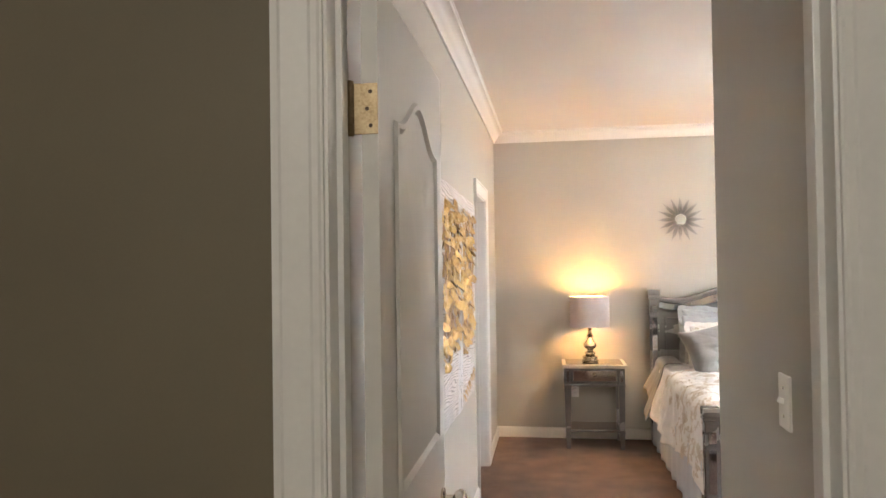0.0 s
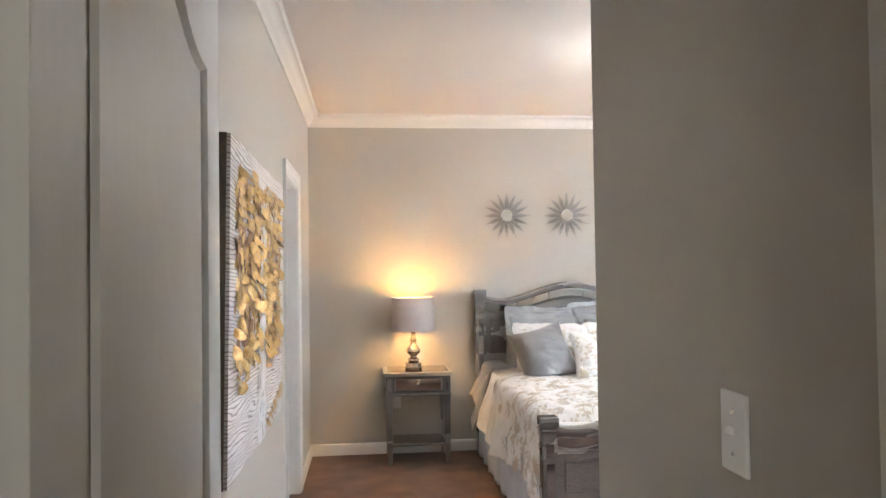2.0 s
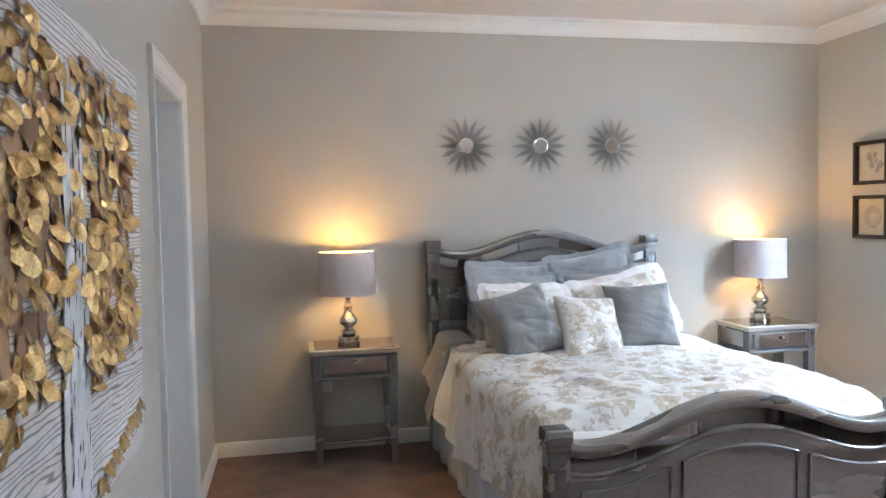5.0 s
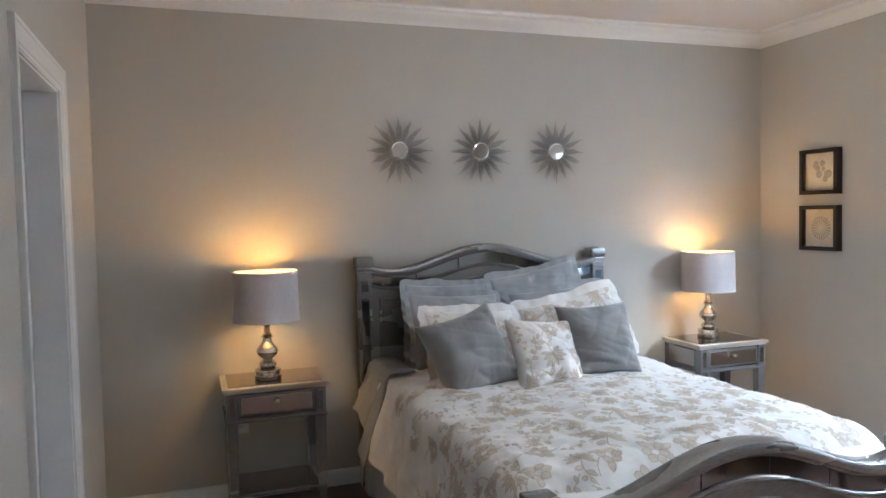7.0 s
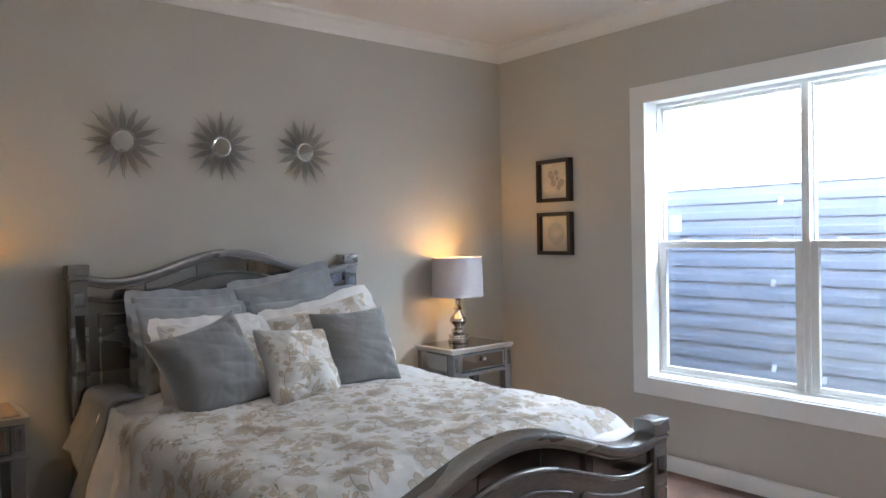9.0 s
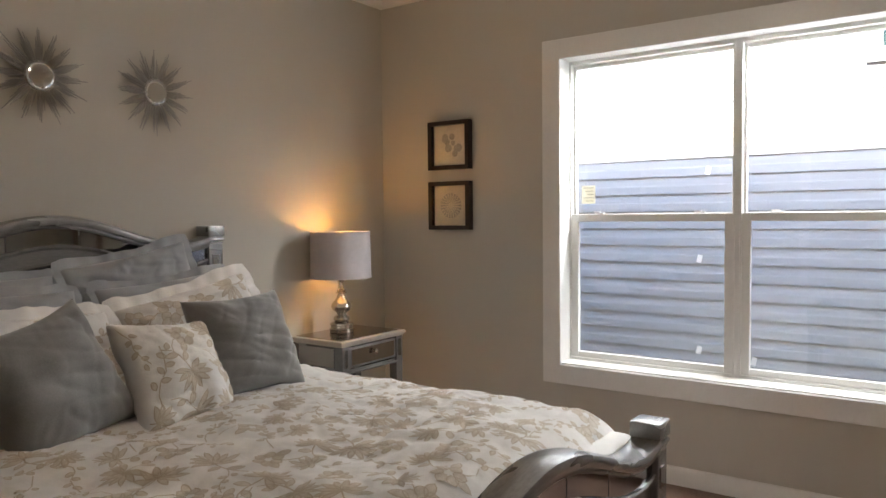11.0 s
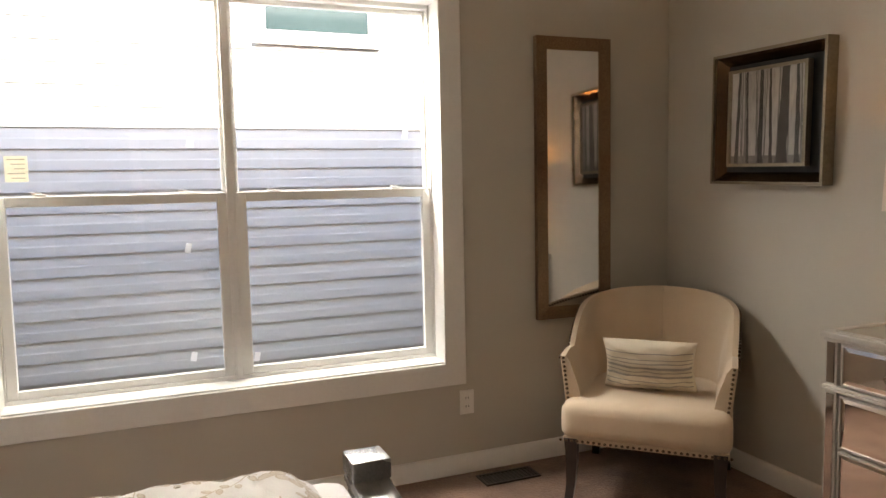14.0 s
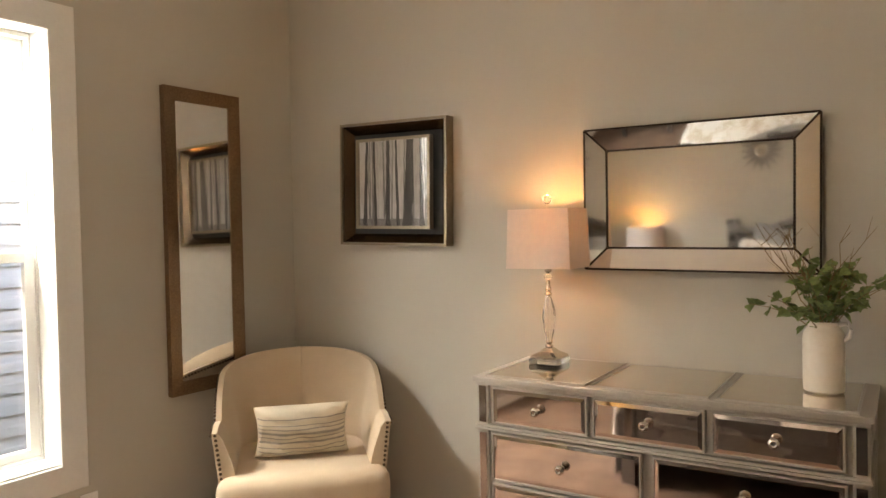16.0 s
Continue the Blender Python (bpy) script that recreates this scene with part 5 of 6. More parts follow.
# ---- dresser ----
DX, DLEN, DDEP, DHT = 2.25, 1.265, 0.475, 0.867
dresser = thing("dresser", pose(DX, YS + 0.02, 0, 0, 0, 180), "champagne silver dresser with mirrored drawer fronts and top", "dresser")
# local: x along the front, y=0 at the wall, front at y=-DDEP
F = -DDEP
hw = DLEN / 2
case = part("case", boxes((-hw + 0.015, hw - 0.015, F + 0.02, 0, 0.10, DHT - 0.03)), GOLD_SILVER, dresser)
top = part("top", boxes((-hw, hw, F - 0.012, 0, DHT - 0.022, DHT - 0.003), (-hw + 0.008, hw - 0.008, F - 0.004, 0, DHT - 0.034, DHT - 0.022), bevel=0.004), GOLD_SILVER, dresser)
third = (DLEN - 0.06) / 3
for k in range(3):
    x0 = -hw + 0.03 + third * k
    part("mirror_top", boxes((x0 + 0.016, x0 + third - 0.016, F + 0.022, -0.03, DHT - 0.003, DHT), bevel=0.0015), MIRROR_TOP, top, "mirrored glass top panel")
    part("top_bead", boxes((x0 + 0.008, x0 + third - 0.008, F + 0.014, F + 0.02, DHT - 0.004, DHT + 0.002), (x0 + 0.008, x0 + third - 0.008, -0.028, -0.022, DHT - 0.004, DHT + 0.002), (x0 + 0.008, x0 + 0.014, F + 0.02, -0.028, DHT - 0.004, DHT + 0.002), (x0 + third - 0.014, x0 + third - 0.008, F + 0.02, -0.028, DHT - 0.004, DHT + 0.002), bevel=0.0015), GOLD_SILVER, top)
part("moulding", boxes((-hw + 0.004, hw - 0.004, F - 0.006, 0, 0.670, 0.680), (-hw + 0.008, hw - 0.008, F, 0, 0.680, 0.690), bevel=0.003), GOLD_SILVER, dresser)
part("plinth", boxes((-hw + 0.006, hw - 0.006, F - 0.002, 0, 0.085, 0.115), bevel=0.004), GOLD_SILVER, dresser)
for sx in (-1, 1):
    x = sx * (hw - 0.032)
    for y0, y1 in ((F + 0.004, F + 0.05), (-0.05, -0.004)):
        post = part("corner_post", boxes((x - 0.022, x + 0.022, y0, y1, 0.0, DHT - 0.034), bevel=0.003), GOLD_SILVER, dresser)
        if y0 < -0.3:
            for z0, z1 in ((0.13, 0.66), (0.698, 0.83)):
                part("mirror_strip", boxes((x - 0.014, x + 0.014, y0 - 0.003, y0 + 0.002, z0, z1), bevel=0.001), MIRROR_DARK, post, "mirror inset")
    for z0, z1 in ((0.13, 0.66), (0.698, 0.83)):
        part("side_mirror", boxes((sx * (hw - 0.0165), sx * (hw - 0.0125), F + 0.065, -0.065, z0, z1), bevel=0.001), MIRROR_DARK, case, "mirrored side panel")


def drawer(x0, x1, z0, z1, knobs):
    y = F + 0.018
    d = part("drawer", boxes((x0, x1, y - 0.012, y + 0.01, z0, z1), bevel=0.003), GOLD_SILVER, dresser)
    part("drawer_bead", moved(frame_ring(x1 - x0 - 0.004, z1 - z0 - 0.004, 0.006, 0.006), pose((x0 + x1) / 2, y - 0.018, (z0 + z1) / 2)), GOLD_SILVER, d)
    # bevelled mirror front
    bm = bmesh.new()
    w, h = x1 - x0 - 0.016, z1 - z0 - 0.016
    cx, cz = (x0 + x1) / 2, (z0 + z1) / 2
    rings = [[bm.verts.new((cx + a * (w / 2 - i), yy, cz + b * (h / 2 - i))) for a, b in ((-1, -1), (1, -1), (1, 1), (-1, 1))] for i, yy in ((0, y - 0.012), (0, y - 0.0135), (0.014, y - 0.0155))]
    for a, b in zip(rings, rings[1:]):
        for k in range(4):
            bm.faces.new((a[k], a[(k + 1) % 4], b[(k + 1) % 4], b[k]))
    bm.faces.new(rings[-1])
    part("drawer_mirror", bm, MIRROR_ROSE, d, "bevelled mirrored drawer front")
    for kx in knobs:
        part("knob", moved(turned([(0.009, 0), (0.009, 0.003), (0.006, 0.006), (0.006, 0.016), (0.013, 0.02), (0.0165, 0.027), (0.0165, 0.031), (0.012, 0.036), (0.009, 0.0375), (0.007, 0.036), (0.003, 0.036)], 20), pose(kx, y - 0.015, cz, 90, 0, 0)), CHROME, d, "turned nickel knob", smooth=True)


MIRROR_ROSE = mirror_glass("rose_mirror", (0.8, 0.72, 0.66), 0.006)
inner = hw - 0.062
tw = 2 * inner / 3
for k in range(3):
    a = -inner + tw * k
    drawer(a + 0.008, a + tw - 0.008, 0.694, 0.831, [a + tw / 2])
for z0, z1 in ((0.487, 0.664), (0.304, 0.479), (0.121, 0.296)):
    for a, b in ((-inner, -0.012), (0.012, inner)):
        drawer(a + 0.004, b - 0.004, z0, z1, [(a + b) / 2])

# ---- lamp on the dresser ----
dl = thing("table_lamp", pose(2.735, 3.375, DHT + 0.001), "crystal and nickel table lamp with a boxy pale shade, lit", "lamp")
foot = bmesh.new()
box(foot, -0.062, 0.062, -0.062, 0.062, 0.0, 0.022, bevel=0.006)
part("crystal_base", foot, CRYSTAL, dl, "clear cut crystal foot")
base = bmesh.new()
rings = []
for z, w in ((0.022, 0.056), (0.03, 0.056), (0.045, 0.03), (0.06, 0.014)):
    rings.append([base.verts.new((a * w, b * w, z)) for a, b in ((-1, -1), (1, -1), (1, 1), (-1, 1))])
for a, b in zip(rings, rings[1:]):
    for k in range(4):
        base.faces.new((a[k], a[(k + 1) % 4], b[(k + 1) % 4], b[k]))
base.faces.new(rings[0][::-1])
base.faces.new(rings[-1])
part("base", base, CHROME, dl)
part("collar", turned([(0.012, 0.06), (0.018, 0.066), (0.01, 0.074), (0.016, 0.082), (0.012, 0.09)], 24), CHROME, dl, smooth=True)
part("crystal_stem", turned([(0.012, 0.09), (0.022, 0.13), (0.029, 0.18), (0.026, 0.21), (0.014, 0.25), (0.01, 0.262)], 7), CRYSTAL, dl, "faceted crystal drop")
part("neck", turned([(0.01, 0.262), (0.016, 0.27), (0.009, 0.28), (0.014, 0.29), (0.008, 0.30), (0.008, 0.325)], 24), CHROME, dl, smooth=True)
part("crystal_bead", turned([(0.006, 0.325), (0.018, 0.335), (0.018, 0.345), (0.006, 0.355)], 8), CRYSTAL, dl, "crystal bead")
part("socket", turned([(0.008, 0.355), (0.014, 0.36), (0.014, 0.45), (0.006, 0.455)], 20), CHROME, dl, smooth=True)
part("finial", turned([(0.004, 0.60), (0.006, 0.625), (0.016, 0.635), (0.018, 0.648), (0.01, 0.66), (0.002, 0.664)], 16), CRYSTAL, dl, smooth=True)
part("harp", tube([(0.012, 0, 0.44), (0.05, 0, 0.48), (0.05, 0, 0.56), (0.0, 0, 0.605), (-0.05, 0, 0.56), (-0.05, 0, 0.48), (-0.012, 0, 0.44)], 0.0016, 6), BRASS, dl)
sh = bmesh.new()
rings = []
for z, sx, sy in ((0.375, 0.134, 0.1), (0.605, 0.126, 0.093), (0.605, 0.1235, 0.0905), (0.375, 0.1315, 0.0975)):
    rings.append([sh.verts.new((a * sx, b * sy, z)) for a, b in ((-1, -1), (1, -1), (1, 1), (-1, 1))])
for i in range(4):
    a, b = rings[i], rings[(i + 1) % 4]
    for k in range(4):
        sh.faces.new((a[k], a[(k + 1) % 4], b[(k + 1) % 4], b[k]))
part("shade", sh, SHADE_ROSE, dl, "pale rose rectangular fabric shade")

# ---- bevelled wall mirror over the dresser ----
wm = thing("wall_mirror", pose(2.203, YS + 0.008, 1.503, 0.9, 0.5, 180), "wide wall mirror with a mirrored border and beaded bronze edges", "mirror")
MW, MH, MB = 0.835, 0.545, 0.083
part("backing", boxes((-MW / 2, MW / 2, -0.012, 0, -MH / 2, MH / 2), bevel=0.002), DARK_METAL, wm)
part("centre_mirror", boxes((-MW / 2 + MB, MW / 2 - MB, -0.017, -0.012, -MH / 2 + MB, MH / 2 - MB), bevel=0.001), MIRROR, wm, "clear mirror")
o4 = [(-MW / 2, -MH / 2), (MW / 2, -MH / 2), (MW / 2, MH / 2), (-MW / 2, MH / 2)]
i4 = [(-MW / 2 + MB, -MH / 2 + MB), (MW / 2 - MB, -MH / 2 + MB), (MW / 2 - MB, MH / 2 - MB), (-MW / 2 + MB, MH / 2 - MB)]
for k in range(4):
    bm = bmesh.new()
    q = [o4[k], o4[(k + 1) % 4], i4[(k + 1) % 4], i4[k]]
    f = [bm.verts.new((x, y, z)) for (x, z), y in zip(q, (-0.040, -0.040, -0.018, -0.018))]
    b = [bm.verts.new((x, -0.012, z)) for x, z in q]
    bm.faces.new(f)
    for j in range(4):
        bm.faces.new((f[j], f[(j + 1) % 4], b[(j + 1) % 4], b[j]))
    part("border_mirror", bm, MIRROR, wm, "sloping mirror border")
    part("mitre_strip", tube([(o4[k][0], -0.041, o4[k][1]), (i4[k][0], -0.019, i4[k][1])], 0.004, 6), DARK_METAL, wm)
bead = None
for pts, y, gap in ((o4, -0.041, 0.0125), (i4, -0.02, 0.0125)):
    bm = bmesh.new()
    for k in range(4):
        a, b = Vector(pts[k]), Vector(pts[(k + 1) % 4])
        part("edge_strip", tube([(a.x, y + 0.003, a.y), (b.x, y + 0.003, b.y)], 0.0042, 6), DARK_METAL, wm)
        n = int((b - a).length / gap)
        for i in range(n):
            p = a.lerp(b, (i + 0.5) / n)
            bmesh.ops.create_icosphere(bm, subdivisions=1, radius=0.0048, matrix=Matrix.Translation((p.x, y - 0.001, p.y)))
    part("beading", bm, DARK_METAL, wm, "row of small bronze beads", smooth=True)

# ---- framed forest print ----
art = thing("framed_art", pose(3.562, YS + 0.002, 1.622, 0, 1.2, 180), "deep bronze framed picture of bare forest trunks", "picture")
AW, AH = 0.605, 0.575
BRONZE = material("brushed_bronze_frame", (0.30, 0.205, 0.125), (0.17, 0.105, 0.062), rough=0.3, metal=0.75, scale=3, fine=160)
SILVER_EDGE = material("silver_edge", (0.33, 0.28, 0.215), (0.25, 0.21, 0.155), rough=0.42, metal=0.9)
BLACK_MAT = material("black_mat", (0.02, 0.021, 0.024), (0.015, 0.016, 0.018), rough=0.6)
DEEP_BRONZE = material("dark_bronze_slope", (0.15, 0.095, 0.055), (0.075, 0.045, 0.028), rough=0.22, metal=0.85, scale=3, fine=160)
part("outer_frame", moved(frame_ring(AW, AH, 0.05, 0.055, 0.048), pose(0, -0.06, 0)), DEEP_BRONZE, art)
part("frame_edge", moved(frame_ring(AW + 0.004, AH + 0.004, 0.012, 0.06), pose(0, -0.063, 0)), SILVER_EDGE, art)
part("mat", boxes((-AW / 2 + 0.03, AW / 2 - 0.03, -0.012, 0, -AH / 2 + 0.03, AH / 2 - 0.03)), BLACK_MAT, art)
part("inner_frame", moved(frame_ring(0.425, 0.425, 0.014, 0.03), pose(0, -0.056, 0)), SILVER_EDGE, art)
part("block", boxes((-0.2, 0.2, -0.04, -0.02, -0.203, 0.203)), BLACK_MAT, art)
FOG = material("misty_print", (0.66, 0.63, 0.60), (0.38, 0.35, 0.335), rough=0.35, scale=5, fine=24, coat=0.6, stretch=(3, 1, 0.6))
TRUNK_INK = material("trunk_print", (0.075, 0.07, 0.068), (0.035, 0.032, 0.032), rough=0.35, scale=20, fine=60, coat=0.6)
part("print", boxes((-0.199, 0.199, -0.044, -0.04, -0.202, 0.202)), FOG, art, "misty pale print")
GREY_TRUNK = material("far_trunk_print", (0.24, 0.225, 0.215), (0.16, 0.15, 0.145), rough=0.35, scale=20, fine=60, coat=0.6)
rng = random.Random(2)
NEAR = ((-0.165, 0.016), (-0.10, 0.011), (-0.03, 0.02), (0.03, 0.013), (0.085, 0.042), (0.165, 0.018))
for k in range(24):
    near = k < len(NEAR)
    x, w = NEAR[k] if near else (rng.uniform(-0.19, 0.19), rng.uniform(0.002, 0.008))
    lean = rng.uniform(-0.014, 0.014)
    bm = bmesh.new()
    prev = None
    for i in range(14):
        f = i / 13
        z = -0.2 + 0.4 * f
        xx = max(-0.19, min(0.19, x + lean * f + rng.uniform(-0.002, 0.002)))
        ww = w / 2 * (1.35 - 0.5 * f if i else 1.8) * rng.uniform(0.85, 1.15)
        y = -0.0446 - (0.0004 if near else 0.00001 * k)
        pair = [bm.verts.new((max(-0.198, xx - ww), y, z)), bm.verts.new((min(0.198, xx + ww), y, z))]
        if prev:
            bm.faces.new((prev[0], prev[1], pair[1], pair[0]))
        prev = pair
    part("printed_trunk", bm, TRUNK_INK if near else GREY_TRUNK, art)
part("printed_ground", boxes((-0.199, 0.199, -0.0449, -0.044, -0.202, -0.165)), GREY_TRUNK, art)
gl = part("pane", boxes((-0.199, 0.199, -0.049, -0.047, -0.202, 0.202)), PANE, art)
gl.visible_shadow = False

# ---- tall mirror ----
tall = thing("wall_mirror", pose(XE - 0.009, 3.81, 1.372, 0, 0, -91.6), "tall narrow wall mirror in a brushed bronze frame", "mirror")
part("frame", moved(frame_ring(0.405, 1.345, 0.06, 0.03, 0.008), pose(0, -0.032, 0)), BRONZE, tall)
part("mirror_pane", boxes((-0.15, 0.15, -0.02, -0.014, -0.62, 0.62)), MIRROR, tall, "clear mirror")
part("backing", boxes((-0.19, 0.19, -0.012, 0, -0.66, 0.66)), DARK_METAL, tall)

# ---- armchair ----
chair = thing("armchair", pose(3.555, 3.905, 0, 0, 0, 45) @ Matrix.Diagonal((1.08, 1.03, 0.972, 1.0)), "cream linen armchair with nailhead trim and dark legs", "armchair")
# local: front towards +y (turned so it faces the room), x to the sitter's right when seen from behind


def shell_point(a, h):
    """Wrap of the back and arms: a from -1 (one arm's front) to 1; h from 0 (bottom) to 1 (top edge)."""
    s = abs(a)
    k = 1 if a >= 0 else -1
    # plan: straight arm, round corner, back
    L1, R, L2 = 0.34, 0.19, 0.125
    total = L1 + R * math.pi / 2 + L2
    d = (1 - s) * total
    if d < L1:
        x, y = 0.305 + 0.0 * d, -0.05 - d
    elif d < L1 + R * math.pi / 2:
        g = (d - L1) / R
        x, y = 0.305 - R + R * math.cos(g), -0.05 - L1 - R * math.sin(g)
    else:
        x, y = 0.305 - R - (d - L1 - R * math.pi / 2), -0.05 - L1 - R
    f = d / total
    arm, back = 0.635, 0.87
    u = min(1, max(0, (f - 0.20) / 0.80)) ** 0.42
    top = arm - 0.05 * min(1, f / 0.2) * 0 + (back - arm) * (u * u * (3 - 2 * u)) + 0.015 * math.sin(math.pi * min(1, f / 0.25))
    z = 0.30 + (top - 0.30) * h
    lean = 0.10 * f * max(0, (z - 0.40)) / 0.45
    spread = 0.03 * max(0.0, z - 0.40) / 0.3 * (1 - f)
    return Vector((k * (x + spread), y - lean * 0.9, z))


def shell_normal(a, h):
    e = 0.004
    n = (shell_point(min(1, a + e), h) - shell_point(max(-1, a - e), h)).cross(shell_point(a, min(1, h + e)) - shell_point(a, max(0, h - e)))
    return n.normalized()


bm = bmesh.new()
NA, NH = 64, 12
outer, inner_v = [], []
TH = 0.062
for i in range(NA + 1):
    a = -1 + 2 * i / NA
    ro, ri = [], []
    for j in range(NH + 1):
        h = j / NH
        p = shell_point(a, h)
        n = shell_normal(a, h)
        mid = Vector((0, -0.28, p.z))
        if n.dot(p - mid) < 0:
            n = -n
        puff = TH * (0.62 + 0.38 * math.sin(math.pi * min(1, h * 1.15)))
        rnd = 1 - 0.45 * max(0, (h - 0.88) / 0.12) ** 2
        ro.append(bm.verts.new(p))
        ri.append(bm.verts.new(p - n * puff * rnd - Vector((0, 0, 0.0))))
    outer.append(ro)
    inner_v.append(ri)
for i in range(NA):
    for j in range(NH):
        bm.faces.new((outer[i][j], outer[i + 1][j], outer[i + 1][j + 1], outer[i][j + 1]))
        bm.faces.new((inner_v[i][j], inner_v[i][j + 1], inner_v[i + 1][j + 1], inner_v[i + 1][j]))
    bm.faces.new((outer[i][NH], outer[i + 1][NH], inner_v[i + 1][NH], inner_v[i][NH]))
    bm.faces.new((outer[i][0], inner_v[i][0], inner_v[i + 1][0], outer[i + 1][0]))
for i in (0, NA):
    for j in range(NH):
        bm.faces.new((outer[i][j], outer[i][j + 1], inner_v[i][j + 1], inner_v[i][j]))
part("shell", bm, CREAM, chair, smooth=True)
seat = bmesh.new()
box(seat, -0.30, 0.30, -0.57, 0.03, 0.285, 0.45, bevel=0.055, segments=4)
for v in seat.verts:
    if v.co.z > 0.38:
        v.co.z += 0.035 * max(0, 1 - (v.co.x / 0.31) ** 2) * max(0, 1 - ((v.co.y + 0.25) / 0.36) ** 2)
    v.co.x *= 1 + 0.06 * max(0, (v.co.y + 0.3) / 0.33)
part("seat", seat, CREAM, chair, smooth=True)
part("seat_frame", boxes((-0.305, 0.305, -0.56, 0.015, 0.268, 0.30), bevel=0.008), CREAM, chair, smooth=True)
for sx in (-1, 1):
    for y0, back in ((-0.005, 0), (-0.53, 1)):
        lg = bmesh.new()
        rings = []
        for z, w, off in ((0.29, 0.025, 0.0), (0.18, 0.021, -0.004), (0.08, 0.017, 0.004), (0.0, 0.016, 0.022)):
            yy = y0 + (off if not back else -off * 2.2)
            xx = sx * (0.275 + off * 0.4)
            rings.append([lg.verts.new((xx + a * w, yy + b * w, z)) for a, b in ((-1, -1), (1, -1), (1, 1), (-1, 1))])
        for a, b in zip(rings, rings[1:]):
            for k in range(4):
                lg.faces.new((a[k], a[(k + 1) % 4], b[(k + 1) % 4], b[k]))
        lg.faces.new(rings[0])
        lg.faces.new(rings[-1][::-1])
        part("leg", lg, DARK_WOOD, chair, "dark espresso wooden leg")
nail_bm = bmesh.new()
bmesh.ops.create_icosphere(nail_bm, subdivisions=1, radius=0.0068)
nails = []
for i in range(30):
    nails.append((-0.312 + 0.624 * i / 29, 0.026, 0.284))
for sx in (-1, 1):
    for i in range(17):
        p = shell_point(sx, 0.04 + 0.94 * i / 16)
        nails.append((p.x - sx * 0.012, p.y + 0.003, p.z))
    for i in range(62):
        a = sx * (1 - 0.0155 * (i + 0.6))
        p = shell_point(a, 1.0)
        n = shell_normal(a, 0.9)
        nails.append((p.x * 1.012, p.y - 0.004, p.z - 0.012))
one = None
for p in nails:
    if one is None:
        one = part("nailhead", nail_bm, NAIL, chair, smooth=True, at=pose(*p))
    else:
        again(one, pose(*p))

STRIPE = material("striped_linen", (0.68, 0.60, 0.47), (0.60, 0.52, 0.40), rough=0.9, scale=10, fine=300, bump=0.4, depth=0.002)
BAND = material("woven_grey_band", (0.36, 0.33, 0.29), (0.27, 0.245, 0.215), rough=0.9, scale=20, fine=300, bump=0.6, depth=0.003)
cpil = thing("throw_pillow", pose(3.712, 3.752, 0.566, 14, 0, 225) @ Matrix.Scale(1.1, 4), "cream lumbar pillow with woven grey stripes on the armchair", "pillow")
bm, surf = cushion(0.36, 0.215, 0.11, 41, n=28, wrinkle=0.008, ears=0.16)
part("pillow_cover", bm, STRIPE, cpil, smooth=True)
for v0, v1 in ((0.62, 0.66), (0.40, 0.43), (0.26, 0.30), (0.06, 0.16), (-0.10, -0.06), (-0.30, -0.22), (-0.50, -0.46), (-0.68, -0.64)):
    bm = bmesh.new()
    prev = None
    for i in range(37):
        u = -0.955 + 1.91 * i / 36
        pair = [bm.verts.new(surf(u, v, -1) + Vector((0, -0.0022, 0))) for v in (v0, v1)]
        if prev:
            bm.faces.new((prev[0], prev[1], pair[1], pair[0]))
        prev = pair
    part("woven_stripe", bm, BAND, cpil, "grey woven stripe", smooth=True)

# ---- jug with greenery ----
jug = thing("vase", pose(1.765, 3.45, DHT + 0.001) @ Matrix.Diagonal((0.88, 0.88, 1.0, 1.0)), "cream stoneware jug with a small handle on the dresser", "vase")
part("body", turned([(0.058, 0), (0.066, 0.006), (0.068, 0.03), (0.068, 0.17), (0.064, 0.188), (0.054, 0.2), (0.05, 0.212), (0.055, 0.222), (0.05, 0.222), (0.046, 0.21), (0.05, 0.19), (0.06, 0.17), (0.06, 0.02), (0.002, 0.012)], 48), CERAMIC, jug, smooth=True)
part("handle", tube([(-0.05, 0.01, 0.213), (-0.075, 0.014, 0.218), (-0.088, 0.016, 0.2), (-0.082, 0.015, 0.178), (-0.064, 0.012, 0.165)], 0.007, 10), CERAMIC, jug, smooth=True)
plant = thing("plant", pose(1.765, 3.45, DHT + 0.02), "bunch of green ivy leaves and bare twigs in the jug", "plant")
rng = random.Random(12)
leafb = bmesh.new()
pts = [(0, 0), (0.010, 0.006), (0.022, 0.014), (0.020, 0.026), (0.010, 0.034), (0, 0.05), (-0.010, 0.034), (-0.020, 0.026), (-0.022, 0.014), (-0.010, 0.006)]
vs = [leafb.verts.new((x, y, 0.005 * abs(x) / 0.02 + 0.004 * math.sin(y * 60))) for x, y in pts]
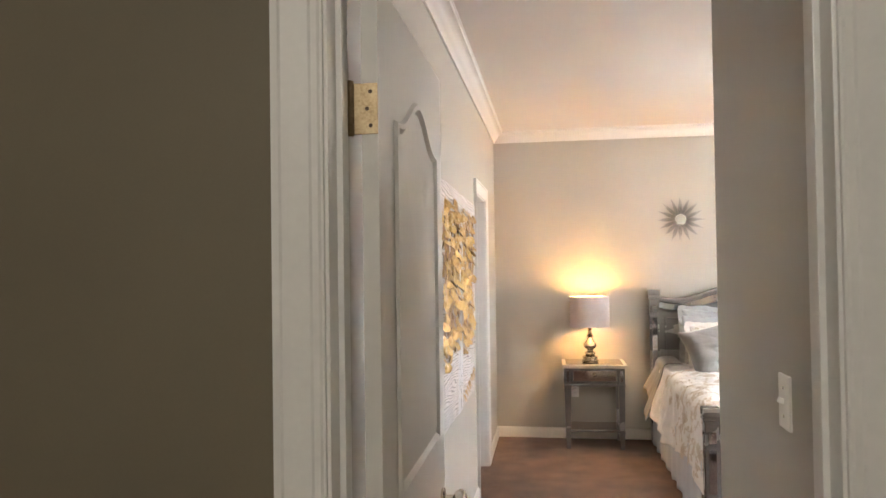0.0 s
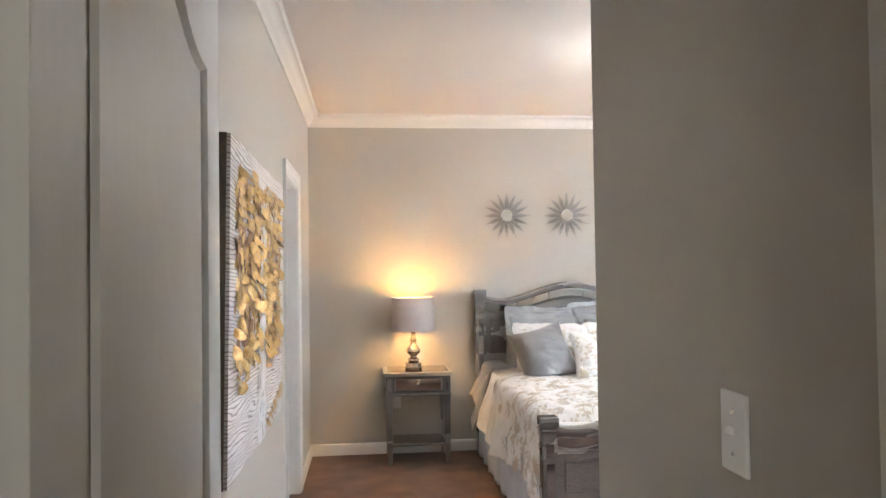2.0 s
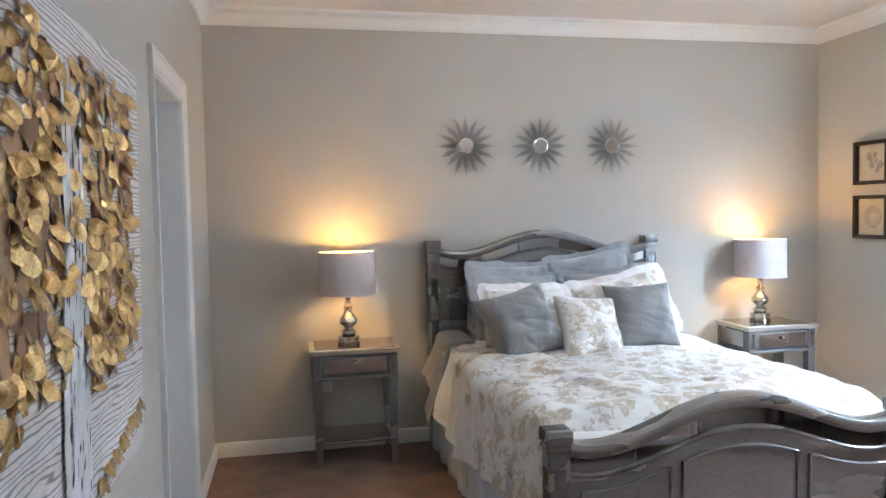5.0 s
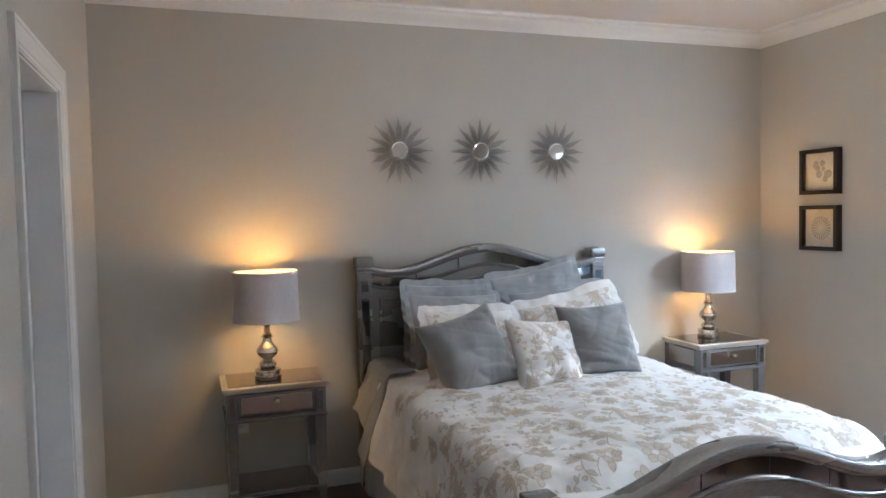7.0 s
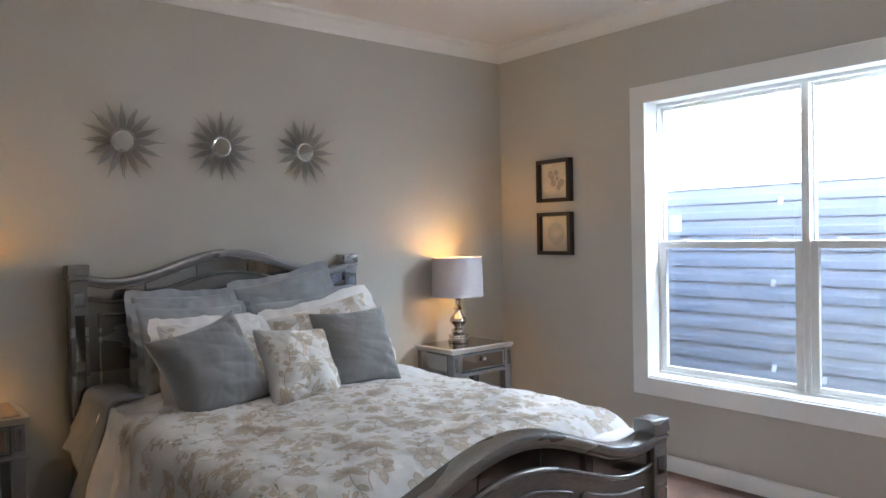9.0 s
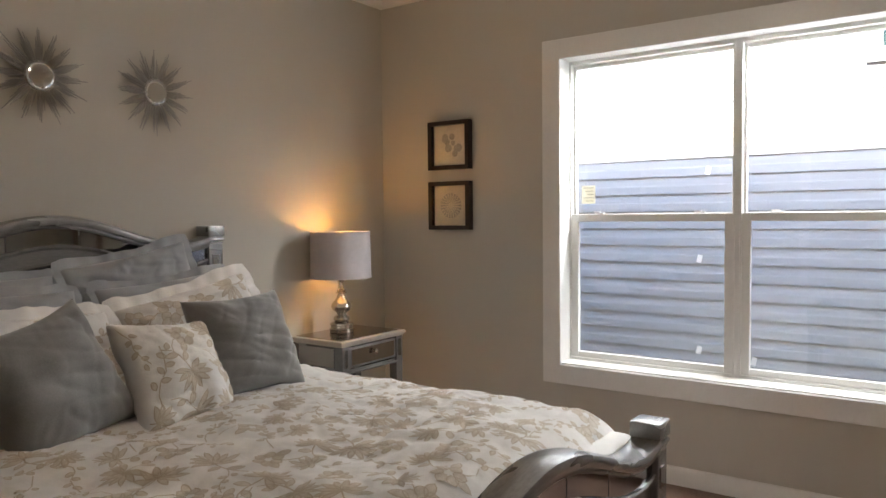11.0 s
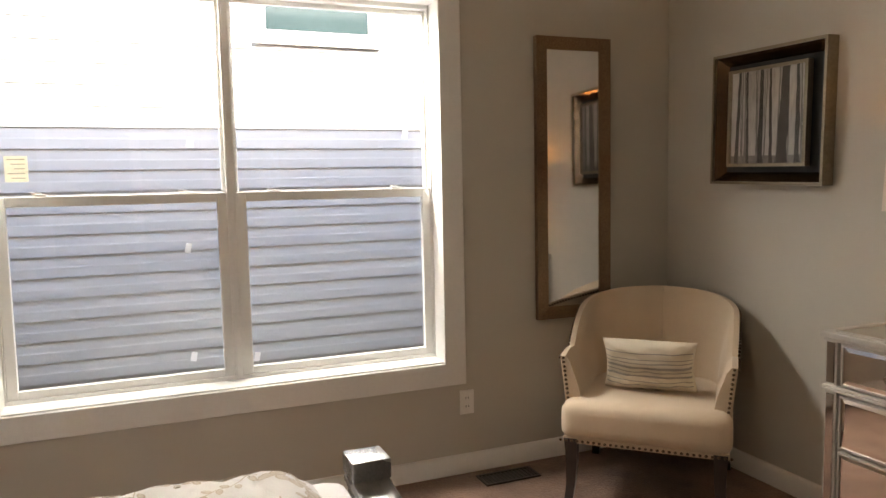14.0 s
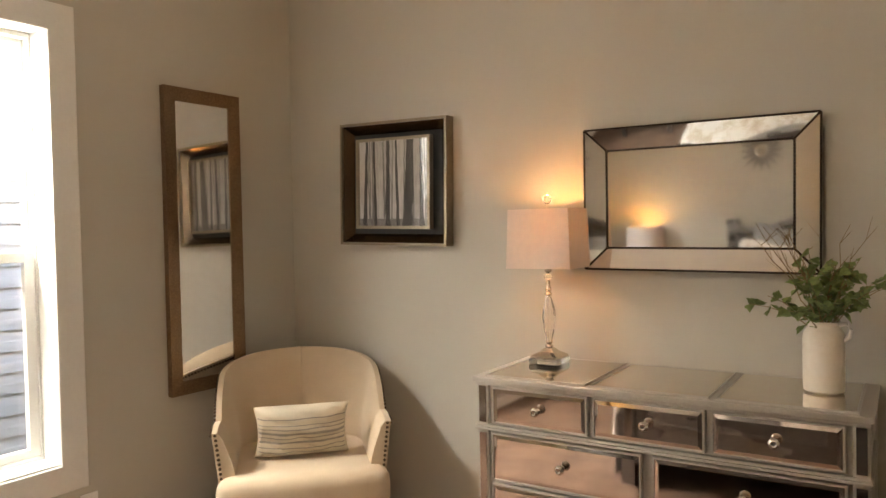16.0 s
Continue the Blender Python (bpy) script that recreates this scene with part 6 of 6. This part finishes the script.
mid = leafb.verts.new((0, 0.022, -0.002))
for k in range(len(vs)):
    leafb.faces.new((vs[k], vs[(k + 1) % len(vs)], mid))
leaf = None
stems = bmesh.new()
for k in range(26):
    ang = rng.uniform(0, 2 * math.pi)
    spread = rng.uniform(0.07, 0.23)
    if math.sin(ang) < -0.2:
        spread *= 0.45
    up = rng.uniform(0.24, 0.36) - 0.3 * max(0, spread - 0.13)
    path = []
    for i in range(6):
        f = i / 5
        path.append(Vector((math.cos(ang) * spread * f ** 1.4, math.sin(ang) * spread * f ** 1.4, 0.12 + up * f - (0.05 + 0.5 * max(0, spread - 0.1)) * f * f)))
    tube(path, [0.0022, 0.002, 0.0018, 0.0015, 0.0012, 0.0008], 5, stems)
    for i in range(10):
        f = 0.34 + 0.66 * rng.random()
        j = min(4, int(f * 5))
        p = path[j].lerp(path[j + 1], f * 5 - j)
        m = pose(p.x, p.y, p.z, rng.uniform(-60, 60), rng.uniform(-50, 50), rng.uniform(0, 360)) @ Matrix.Scale(rng.uniform(0.45, 1.0), 4)
        if leaf is None:
            leaf = part("leaf", leafb, LEAF, plant, at=m)
        else:
            again(leaf, m)
part("stems", stems, TWIG, plant)
for k in range(9):
    ang = rng.uniform(0.1, math.pi - 0.1) if k % 2 else rng.uniform(0, 6.28)
    spread = rng.uniform(0.10, 0.26) * (0.5 if math.sin(ang) < -0.2 else 1)
    bm = bmesh.new()
    path = [Vector((math.cos(ang) * spread * (i / 6) ** 1.3 + 0.008 * math.sin(3 * i + k), math.sin(ang) * spread * (i / 6) ** 1.3, 0.15 + rng.uniform(0.95, 1.05) * 0.36 * (i / 6))) for i in range(7)]
    tube(path, [0.002, 0.0019, 0.0017, 0.0015, 0.0012, 0.001, 0.0006], 5, bm)
    for i in (3, 4, 5):
        tube([path[i], path[i] + Vector((rng.uniform(-0.05, 0.05), rng.uniform(-0.03, 0.03), 0.04))], [0.0012, 0.0005], 4, bm)
    part("twig", bm, TWIG, plant, "bare brown twig")
